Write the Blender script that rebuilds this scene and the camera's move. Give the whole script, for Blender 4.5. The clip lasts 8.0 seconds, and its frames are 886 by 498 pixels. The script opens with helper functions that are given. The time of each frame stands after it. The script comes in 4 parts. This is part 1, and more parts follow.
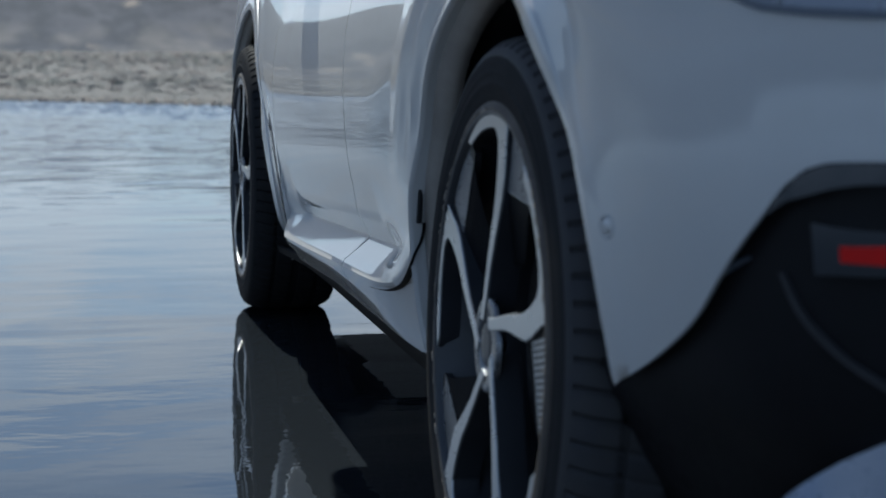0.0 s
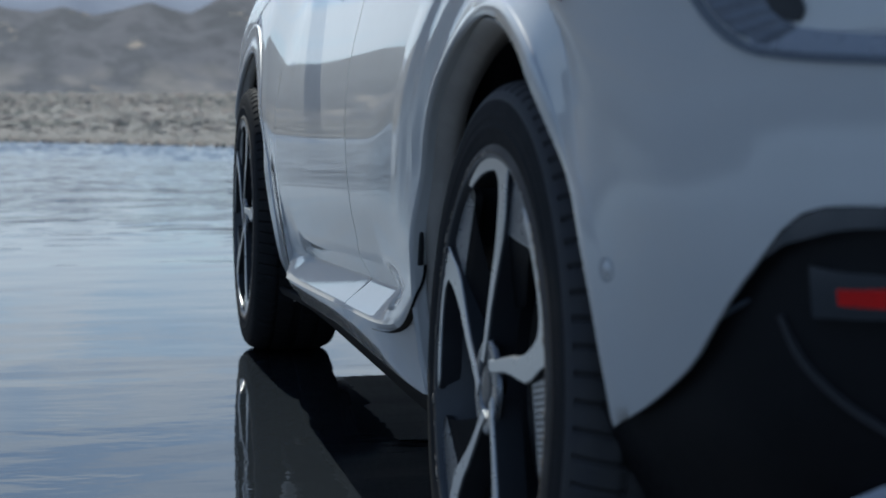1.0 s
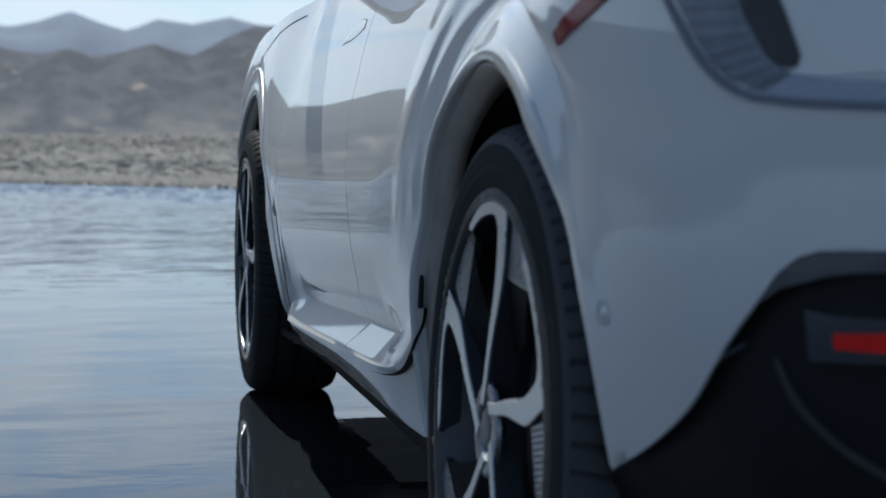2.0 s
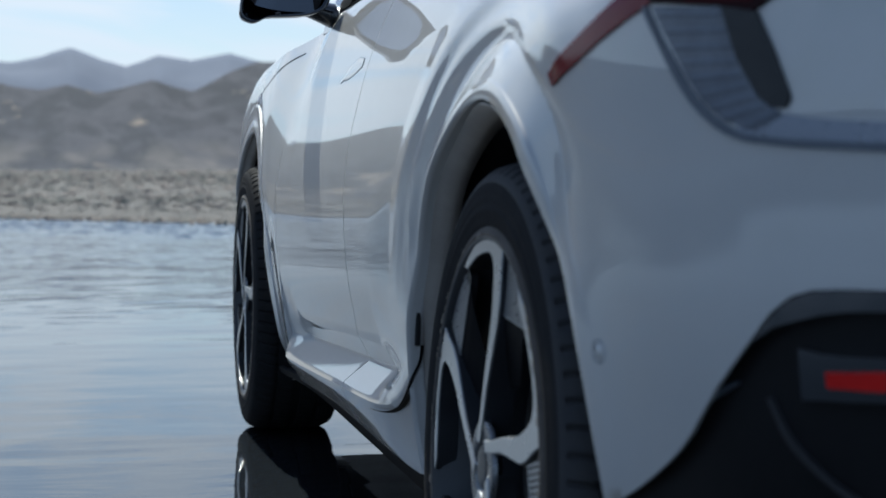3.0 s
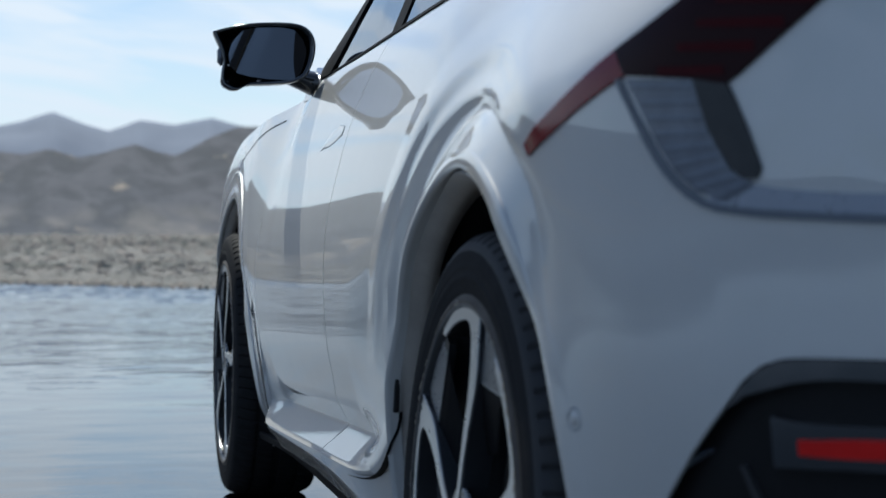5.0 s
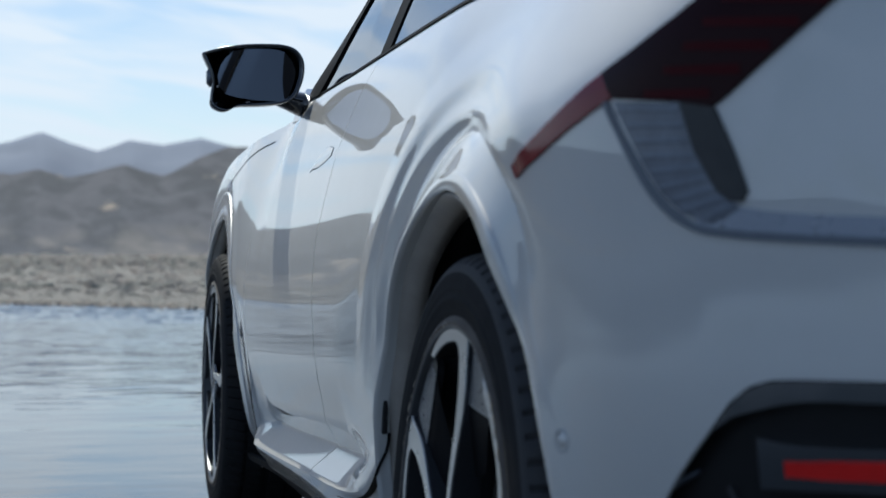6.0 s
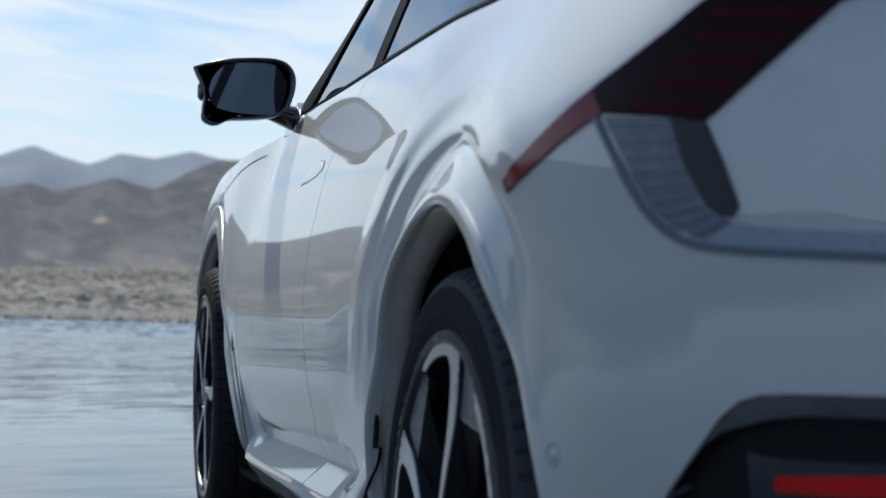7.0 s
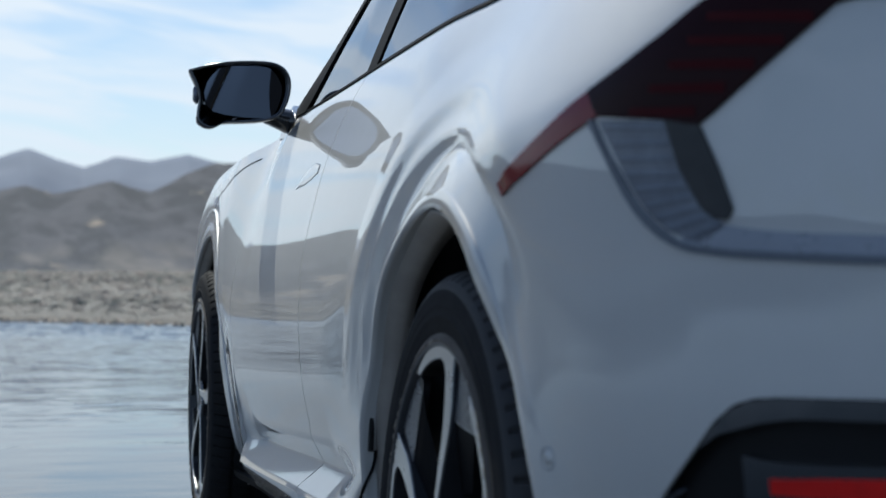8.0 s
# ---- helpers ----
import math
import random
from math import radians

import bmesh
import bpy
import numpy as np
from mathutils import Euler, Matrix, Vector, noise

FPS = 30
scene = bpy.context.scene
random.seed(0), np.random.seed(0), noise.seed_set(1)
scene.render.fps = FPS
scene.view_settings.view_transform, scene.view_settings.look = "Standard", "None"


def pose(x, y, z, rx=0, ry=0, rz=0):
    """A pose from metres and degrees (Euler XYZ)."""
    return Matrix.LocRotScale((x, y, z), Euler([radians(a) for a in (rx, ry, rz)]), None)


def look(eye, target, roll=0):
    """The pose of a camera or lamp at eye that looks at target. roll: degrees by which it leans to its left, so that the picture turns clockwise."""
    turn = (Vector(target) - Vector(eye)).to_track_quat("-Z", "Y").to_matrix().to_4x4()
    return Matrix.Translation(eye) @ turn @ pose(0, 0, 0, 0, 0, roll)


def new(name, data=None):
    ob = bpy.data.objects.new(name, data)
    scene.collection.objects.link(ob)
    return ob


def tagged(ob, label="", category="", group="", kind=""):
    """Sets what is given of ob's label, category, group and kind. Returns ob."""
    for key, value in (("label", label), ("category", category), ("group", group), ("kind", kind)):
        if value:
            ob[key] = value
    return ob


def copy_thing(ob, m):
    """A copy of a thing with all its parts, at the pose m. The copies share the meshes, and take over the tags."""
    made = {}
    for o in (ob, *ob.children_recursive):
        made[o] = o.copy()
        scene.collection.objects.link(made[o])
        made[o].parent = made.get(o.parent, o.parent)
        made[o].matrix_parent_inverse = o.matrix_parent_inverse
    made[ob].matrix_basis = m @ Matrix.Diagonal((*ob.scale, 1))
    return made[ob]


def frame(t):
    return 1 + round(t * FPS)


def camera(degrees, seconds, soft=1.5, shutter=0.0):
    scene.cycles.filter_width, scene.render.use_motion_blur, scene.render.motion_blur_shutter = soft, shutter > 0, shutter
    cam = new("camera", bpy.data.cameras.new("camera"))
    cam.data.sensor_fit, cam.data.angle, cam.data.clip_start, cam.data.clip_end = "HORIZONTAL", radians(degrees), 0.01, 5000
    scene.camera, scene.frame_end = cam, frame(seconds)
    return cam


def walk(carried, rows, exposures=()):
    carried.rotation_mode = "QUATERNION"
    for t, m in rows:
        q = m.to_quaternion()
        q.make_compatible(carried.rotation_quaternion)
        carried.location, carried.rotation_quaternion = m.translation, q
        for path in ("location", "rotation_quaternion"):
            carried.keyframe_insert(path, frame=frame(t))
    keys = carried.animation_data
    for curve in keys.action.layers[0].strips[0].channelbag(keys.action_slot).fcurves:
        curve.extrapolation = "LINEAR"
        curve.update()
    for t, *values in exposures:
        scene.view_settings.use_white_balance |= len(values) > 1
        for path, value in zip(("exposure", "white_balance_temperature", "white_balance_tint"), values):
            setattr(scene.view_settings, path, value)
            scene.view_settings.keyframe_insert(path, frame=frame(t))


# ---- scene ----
cam = camera(28.377, 8.0, soft=1.5)
PATH = [
    (0.0, -1.4141, -1.9960, 0.7175, -12.040, -6.468, -0.032),
    (0.5, -1.4128, -2.0001, 0.7183, -11.963, -5.773, -0.027),
    (1.0, -1.4128, -2.0042, 0.7202, -11.935, -5.132, -0.026),
    (1.5, -1.4119, -2.0095, 0.7209, -11.889, -4.521, -0.022),
    (2.0, -1.4114, -2.0147, 0.7236, -11.853, -3.787, -0.025),
    (3.5, -1.4098, -2.0309, 0.7279, -11.955, -2.125, -0.061),
    (4.0, -1.4100, -2.0356, 0.7288, -12.135, -1.599, -0.064),
    (4.5, -1.4095, -2.0400, 0.7302, -12.302, -0.997, -0.065),
    (6.0, -1.4093, -2.0494, 0.7332, -12.825, 0.151, -0.078),
    (6.5, -1.4092, -2.0506, 0.7338, -12.968, 0.411, -0.076),
    (7.0, -1.4092, -2.0507, 0.7345, -13.105, 0.581, -0.073),
    (7.5, -1.4092, -2.0505, 0.7342, -13.204, 0.634, -0.066),
    (8.0, -1.4085, -2.0507, 0.7346, -13.250, 0.684, -0.066),
]
walk(cam, [(t, pose(x, y, z, 90 + pitch, roll, yaw)) for t, x, y, z, yaw, pitch, roll in PATH],
     exposures=[(0.0, 0.71, 5280, 7), (8.0, 0.73, 5440, 7)])
cam.data.dof.use_dof = True
cam.data.dof.focus_distance = 3.3
cam.data.dof.aperture_fstop = 6.4

# ---- world and sun ----
SUN_AZ, SUN_EL = 3.0, 46.0          # degrees left of the car's heading, degrees up


def node(tree, kind, **values):
    n = tree.nodes.new(kind)
    for key, value in values.items():
        n.inputs[key.replace("_", " ")].default_value = value
    return n


def ramp(tree, source, stops):
    n = tree.nodes.new("ShaderNodeValToRGB")
    tree.links.new(source, n.inputs[0])
    e = n.color_ramp.elements
    while len(e) < len(stops):
        e.new(0.5)
    for k, (p, c) in enumerate(stops):
        e[k].position = p
        e[k].color = (*c, 1) if isinstance(c, tuple) else (c, c, c, 1)
    return n.outputs[0]


def mix(tree, factor, a, b, blend="MIX"):
    n = tree.nodes.new("ShaderNodeMix")
    n.data_type, n.blend_type = "RGBA", blend
    for sock, v in ((n.inputs[0], factor), (n.inputs[6], a), (n.inputs[7], b)):
        if isinstance(v, bpy.types.NodeSocket):
            tree.links.new(v, sock)
        else:
            sock.default_value = (*v, 1) if isinstance(v, tuple) else v
    return n.outputs[2]


world = bpy.data.worlds.new("sky")
scene.world = world
world.use_nodes = True
wt = world.node_tree
wt.nodes.clear()
sky = wt.nodes.new("ShaderNodeTexSky")
sky.sky_type, sky.sun_disc = "NISHITA", False
sky.sun_elevation, sky.sun_rotation = radians(SUN_EL), radians(-SUN_AZ)
sky.air_density, sky.dust_density = 1.0, 0.35
coord = wt.nodes.new("ShaderNodeTexCoord")
stretch = wt.nodes.new("ShaderNodeMapping")
stretch.vector_type = "TEXTURE"
stretch.inputs["Scale"].default_value = (0.34, 0.34, 0.056)
stretch.inputs["Rotation"].default_value = (0.0, 0.17, 0.3)
wt.links.new(coord.outputs["Generated"], stretch.inputs["Vector"])
streak = node(wt, "ShaderNodeTexNoise", Scale=2.6, Detail=5.0, Roughness=0.5, Distortion=0.5)
wt.links.new(stretch.outputs[0], streak.inputs["Vector"])
cover = ramp(wt, streak.outputs["Fac"], [(0.36, 0.24), (0.55, 0.88)])
toward = wt.nodes.new("ShaderNodeVectorMath")      # thin cloud glows most on the sun's side
toward.operation = "DOT_PRODUCT"
toward.inputs[1].default_value = (-math.sin(radians(SUN_AZ)) * math.cos(radians(SUN_EL)), math.cos(radians(SUN_AZ)) * math.cos(radians(SUN_EL)), math.sin(radians(SUN_EL)))
wt.links.new(coord.outputs["Generated"], toward.inputs[0])
glow = ramp(wt, toward.outputs["Value"], [(0.0, (0.39, 0.455, 0.555)), (0.60, (0.40, 0.42, 0.44)), (0.80, (0.55, 0.527, 0.482)), (0.98, (0.735, 0.69, 0.60))])
lit = mix(wt, 1.0, glow, (20.3, 20.3, 20.3), "MULTIPLY")
height = wt.nodes.new("ShaderNodeSeparateXYZ")
wt.links.new(coord.outputs["Generated"], height.inputs[0])
banked = ramp(wt, height.outputs["Z"], [(0.15, 1.0), (0.27, 0.16)])   # the streaks pile up toward the horizon
thin = wt.nodes.new("ShaderNodeMath")
thin.operation = "MULTIPLY"
wt.links.new(cover, thin.inputs[0])
wt.links.new(banked, thin.inputs[1])
haze = ramp(wt, height.outputs["Z"], [(0.04, 0.46), (0.16, 0.06)])     # thin milky haze low down
behind = ramp(wt, toward.outputs["Value"], [(0.0, 0.38), (0.35, 0.0)])  # unseen pale veil added away from the sun, to brighten the tail
wide_veil = wt.nodes.new("ShaderNodeMath")
wide_veil.operation = "MAXIMUM"
wt.links.new(haze, wide_veil.inputs[0])
wt.links.new(behind, wide_veil.inputs[1])
veil = wt.nodes.new("ShaderNodeMath")
veil.operation = "MAXIMUM"
wt.links.new(thin.outputs[0], veil.inputs[0])
wt.links.new(wide_veil.outputs[0], veil.inputs[1])
cloudy = mix(wt, veil.outputs[0], sky.outputs[0], lit)
back = node(wt, "ShaderNodeBackground", Strength=0.0505)
wt.links.new(cloudy, back.inputs["Color"])
out = wt.nodes.new("ShaderNodeOutputWorld")
wt.links.new(back.outputs[0], out.inputs[0])

sun = new("sun", bpy.data.lights.new("sun", "SUN"))
sun.data.energy, sun.data.angle, sun.data.color = 5.0, radians(0.53), (1.0, 0.88, 0.67)
way = Vector((-math.sin(radians(SUN_AZ)) * math.cos(radians(SUN_EL)),
              math.cos(radians(SUN_AZ)) * math.cos(radians(SUN_EL)), math.sin(radians(SUN_EL))))
sun.matrix_world = look(way * 50, (0, 0, 0))

# ---- materials ----


def material(name, base, rough=0.5, metal=0.0, grain=0.0, scale=40.0, bump=0.0, bump_scale=200.0, coat=0.0, tone=None, wear=0.0, **extra):
    """A surface with two scales of variation: broad tone and fine grain."""
    m = bpy.data.materials.new(name)
    m.use_nodes = True
    t = m.node_tree
    b = t.nodes["Principled BSDF"]
    b.inputs["Metallic"].default_value = metal
    b.inputs["Coat Weight"].default_value = coat
    b.inputs["Coat Roughness"].default_value = 0.02
    for key, value in extra.items():
        b.inputs[key.replace("_", " ")].default_value = value
    c = t.nodes.new("ShaderNodeTexCoord").outputs["Object"]
    broad = node(t, "ShaderNodeTexNoise", Scale=scale * 0.12, Detail=4.0, Roughness=0.6)
    fine = node(t, "ShaderNodeTexNoise", Scale=scale, Detail=5.0, Roughness=0.65)
    for n in (broad, fine):
        t.links.new(c, n.inputs["Vector"])
    other = tone or tuple(v * (1 - grain) for v in base)
    first = mix(t, ramp(t, broad.outputs["Fac"], [(0.35, 0.0), (0.65, 1.0)]), base, other)
    second = mix(t, ramp(t, fine.outputs["Fac"], [(0.35, grain), (0.65, 0.0)]), first, tuple(v * 0.55 for v in base))
    t.links.new(second, b.inputs["Base Color"])
    r = ramp(t, fine.outputs["Fac"], [(0.3, max(rough - wear, 0.0)), (0.7, min(rough + wear, 1.0))])
    t.links.new(r, b.inputs["Roughness"])
    if bump:
        g = node(t, "ShaderNodeTexNoise", Scale=bump_scale, Detail=3.0)
        t.links.new(c, g.inputs["Vector"])
        k = node(t, "ShaderNodeBump", Strength=bump, Distance=0.6 / bump_scale)
        t.links.new(g.outputs["Fac"], k.inputs["Height"])
        t.links.new(k.outputs[0], b.inputs["Normal"])
    return m


PAINT = material("pearl_paint", (0.54, 0.526, 0.500), 0.46, 0.06, grain=0.03, scale=60, coat=1.0, wear=0.03, Coat_IOR=1.6)
BLACK = material("black_plastic", (0.017, 0.017, 0.018), 0.45, grain=0.2, scale=120, bump=0.05, bump_scale=600, wear=0.1)
GLOSS = material("gloss_black", (0.018, 0.019, 0.022), 0.12, grain=0.1, scale=60, coat=0.9, wear=0.03)
PILLAR = material("satin_black_trim", (0.011, 0.011, 0.012), 0.6, grain=0.1, scale=60, Specular_IOR_Level=0.02)
UNDER = material("dull_black_plastic", (0.0145, 0.014, 0.015), 0.4, grain=0.2, scale=90, wear=0.1, Specular_IOR_Level=0.15)
LINER = material("arch_liner", (0.43, 0.385, 0.335), 0.5, grain=0.3, scale=50, bump=0.1, bump_scale=300, wear=0.1)
# Light on the treads and shade on the sidewalls sit in these two bases.
RUBBER = material("tyre_rubber", (0.044, 0.044, 0.047), 0.7, grain=0.2, scale=240, bump=0.06, bump_scale=500, wear=0.12, tone=(0.052, 0.050, 0.049), Specular_IOR_Level=0.2)
SIDEWALL = material("shaded_tyre_rubber", (0.027, 0.027, 0.028), 0.75, grain=0.15, scale=240, bump=0.05, bump_scale=500, wear=0.10, Specular_IOR_Level=0.03)
ALLOY = material("machined_alloy", (0.46, 0.47, 0.48), 0.28, 0.9, grain=0.02, scale=40, wear=0.01)
DARK_ALLOY = material("dark_alloy", (0.032, 0.034, 0.039), 0.36, 0.0, grain=0.2, scale=80, wear=0.06, Specular_IOR_Level=0.35)
RIB = material("rib_alloy", (0.40, 0.405, 0.415), 0.32, 0.7, grain=0.2, scale=80, wear=0.08)
PANEL = material("panel_alloy", (0.026, 0.027, 0.030), 0.4, 0.3, grain=0.2, scale=80, wear=0.08)
HUB_GREY = material("hub_alloy", (0.17, 0.175, 0.185), 0.3, 0.8, grain=0.2, scale=80, wear=0.1)
SPECK = material("pale_mud", (0.36, 0.31, 0.25), 0.7, grain=0.4, scale=300)
MUDDY = material("dried_splash", (0.13, 0.108, 0.088), 0.8, grain=0.5, scale=90, bump=0.4, bump_scale=300)
BAND = material("grey_band", (0.25, 0.27, 0.32), 0.3, 0.5, grain=0.1, scale=60, wear=0.05)
EDGING = material("dark_edging", (0.125, 0.14, 0.17), 0.35, grain=0.1, scale=60)
CHROME = material("satin_chrome", (0.50, 0.51, 0.53), 0.22, 0.9, grain=0.05, scale=60, wear=0.05)
RED_LENS = material("red_lens", (0.22, 0.0012, 0.008), 0.08, grain=0.15, scale=80, Specular_IOR_Level=0.25)
LAMP_LINE = material("lamp_element", (0.052, 0.003, 0.005), 0.6, grain=0.15, scale=80, Specular_IOR_Level=0.1)
DEEP_RED = material("smoked_lens", (0.026, 0.006, 0.008), 0.25, grain=0.3, scale=30, Specular_IOR_Level=0.07)
REFLECTOR = material("reflector_red", (0.70, 0.012, 0.010), 0.35, grain=0.15, scale=200, bump=0.2, bump_scale=900, Specular_IOR_Level=0.3)
CLEAR = material("patterned_lens", (0.15, 0.165, 0.20), 0.36, 0.3, grain=0.3, scale=140, coat=0.3)
MIRROR = material("mirror_glass", (0.24, 0.25, 0.28), 0.02, 1.0)
BRAKE = material("brake_steel", (0.05, 0.048, 0.046), 0.5, 0.5, grain=0.3, scale=90, wear=0.1)
TRIM = material("cabin_trim", (0.03, 0.03, 0.033), 0.6, grain=0.25, scale=70, bump=0.1)


def glass_material():
    m = bpy.data.materials.new("tinted_glass")
    m.use_nodes = True
    t = m.node_tree
    t.nodes.clear()
    clear = node(t, "ShaderNodeBsdfTransparent", Color=(0.035, 0.042, 0.046, 1))
    shine = node(t, "ShaderNodeBsdfGlossy", Color=(1, 1, 1, 1), Roughness=0.01)
    f = node(t, "ShaderNodeFresnel", IOR=1.5)
    s = t.nodes.new("ShaderNodeMixShader")
    t.links.new(f.outputs[0], s.inputs[0])
    t.links.new(clear.outputs[0], s.inputs[1])
    t.links.new(shine.outputs[0], s.inputs[2])
    o = t.nodes.new("ShaderNodeOutputMaterial")
    t.links.new(s.outputs[0], o.inputs[0])
    return m


GLASS = glass_material()


def water_material():
    m = bpy.data.materials.new("shallow_water")
    m.use_nodes = True
    t = m.node_tree
    b = t.nodes["Principled BSDF"]
    b.inputs["IOR"].default_value = 1.33
    b.inputs["Roughness"].default_value = 0.03
    c = t.nodes.new("ShaderNodeTexCoord").outputs["Object"]
    mud = node(t, "ShaderNodeTexNoise", Scale=0.7, Detail=6.0, Roughness=0.6)
    t.links.new(c, mud.inputs["Vector"])
    t.links.new(mix(t, mud.outputs["Fac"], (0.009, 0.012, 0.017), (0.016, 0.018, 0.020)), b.inputs["Base Color"])
    wide = t.nodes.new("ShaderNodeMapping")
    wide.inputs["Scale"].default_value = (0.45, 1.0, 1.0)
    wide.inputs["Rotation"].default_value = (0, 0, 0.35)
    t.links.new(c, wide.inputs["Vector"])
    split = t.nodes.new("ShaderNodeSeparateXYZ")
    t.links.new(c, split.inputs[0])
    dull = t.nodes.new("ShaderNodeMapRange")          # wrinkles too fine to see spread the gloss far out
    dull.inputs["From Min"].default_value, dull.inputs["From Max"].default_value = 8.0, 16.0
    dull.inputs["To Min"].default_value, dull.inputs["To Max"].default_value = 0.02, 0.12
    t.links.new(split.outputs["Y"], dull.inputs["Value"])
    total = None
    # broad swell, ripples and fine wrinkles; wind raises the last two on the open water
    for s, d, amount, windy in ((1.3, 2.0, 0.40, 0.15), (6.0, 3.0, 0.046, 1.2), (22.0, 2.0, 0.008, 3.0)):
        n = node(t, "ShaderNodeTexNoise", Scale=s, Detail=d, Roughness=0.5, Distortion=0.4)
        t.links.new(wide.outputs[0], n.inputs["Vector"])
        wind = t.nodes.new("ShaderNodeMapRange")
        wind.inputs["From Min"].default_value, wind.inputs["From Max"].default_value = 4.0, 16.0
        wind.inputs["To Min"].default_value, wind.inputs["To Max"].default_value = amount, amount * windy
        t.links.new(split.outputs["Y"], wind.inputs["Value"])
        k = t.nodes.new("ShaderNodeMath")
        k.operation = "MULTIPLY"
        t.links.new(n.outputs["Fac"], k.inputs[0])
        t.links.new(wind.outputs[0], k.inputs[1])
        if total is None:
            total = k.outputs[0]
        else:
            plus = t.nodes.new("ShaderNodeMath")
            plus.operation = "ADD"
            t.links.new(total, plus.inputs[0])
            t.links.new(k.outputs[0], plus.inputs[1])
            total = plus.outputs[0]
    # a breeze ruffles the last metres before the slanting shore
    lean = node(t, "ShaderNodeVectorMath")
    lean.operation = "DOT_PRODUCT"
    lean.inputs[1].default_value = (1.25, 1.0, 0.0)
    t.links.new(c, lean.inputs[0])
    ruffle = t.nodes.new("ShaderNodeMapRange")
    ruffle.inputs["From Min"].default_value, ruffle.inputs["From Max"].default_value = 15.4, 17.4
    ruffle.inputs["To Min"].default_value, ruffle.inputs["To Max"].default_value = 1.0, 3.0
    t.links.new(lean.outputs["Value"], ruffle.inputs["Value"])
    gust = t.nodes.new("ShaderNodeMath")
    gust.operation = "MULTIPLY"
    t.links.new(total, gust.inputs[0])
    t.links.new(ruffle.outputs[0], gust.inputs[1])
    total = gust.outputs[0]
    clear = t.nodes.new("ShaderNodeMapRange")
    clear.inputs["From Min"].default_value, clear.inputs["From Max"].default_value = 15.4, 17.4
    clear.inputs["To Min"].default_value, clear.inputs["To Max"].default_value = 1.0, 0.09
    t.links.new(lean.outputs["Value"], clear.inputs["Value"])
    crisp = t.nodes.new("ShaderNodeMath")
    crisp.operation = "MULTIPLY"
    t.links.new(dull.outputs[0], crisp.inputs[0])
    t.links.new(clear.outputs[0], crisp.inputs[1])
    t.links.new(crisp.outputs[0], b.inputs["Roughness"])
    k = node(t, "ShaderNodeBump", Strength=1.0, Distance=0.022)
    t.links.new(total, k.inputs["Height"])
    t.links.new(k.outputs[0], b.inputs["Normal"])
    return m


WATER = water_material()
SAND = material("dry_lakebed", (0.070, 0.064, 0.060), 0.95, grain=0.5, scale=1.6, tone=(0.040, 0.042, 0.042), bump=0.3, bump_scale=3.0)


def scrub_material():
    """Dry bushes, each of its own tone from olive grey to straw."""
    m = bpy.data.materials.new("dry_scrub")
    m.use_nodes = True
    t = m.node_tree
    b = t.nodes["Principled BSDF"]
    b.inputs["Roughness"].default_value = 0.9
    b.inputs["Specular IOR Level"].default_value = 0.1
    g = t.nodes.new("ShaderNodeNewGeometry")
    own = ramp(t, g.outputs["Random Per Island"], [(0.0, (0.122, 0.128, 0.128)), (0.25, (0.136, 0.138, 0.134)), (0.45, (0.158, 0.146, 0.140)), (0.72, (0.172, 0.158, 0.148)), (0.9, (0.178, 0.150, 0.140)), (1.0, (0.23, 0.22, 0.215))])
    n = node(t, "ShaderNodeTexNoise", Scale=14.0, Detail=5.0, Roughness=0.7)
    t.links.new(t.nodes.new("ShaderNodeTexCoord").outputs["Object"], n.inputs["Vector"])
    patch = node(t, "ShaderNodeTexNoise", Scale=0.16, Detail=4.0, Roughness=0.6)     # greener and barer stretches
    t.links.new(t.nodes["Texture Coordinate"].outputs["Object"], patch.inputs["Vector"])
    grown = mix(t, ramp(t, patch.outputs["Fac"], [(0.36, 0.62), (0.50, 0.0)]), own, (0.115, 0.122, 0.108))
    bare = mix(t, ramp(t, patch.outputs["Fac"], [(0.54, 0.0), (0.66, 0.5)]), grown, (0.245, 0.215, 0.20))
    t.links.new(mix(t, ramp(t, n.outputs["Fac"], [(0.35, 0.25), (0.6, 0.0)]), bare, (0.12, 0.12, 0.10)), b.inputs["Base Color"])
    return m


SCRUB = scrub_material()


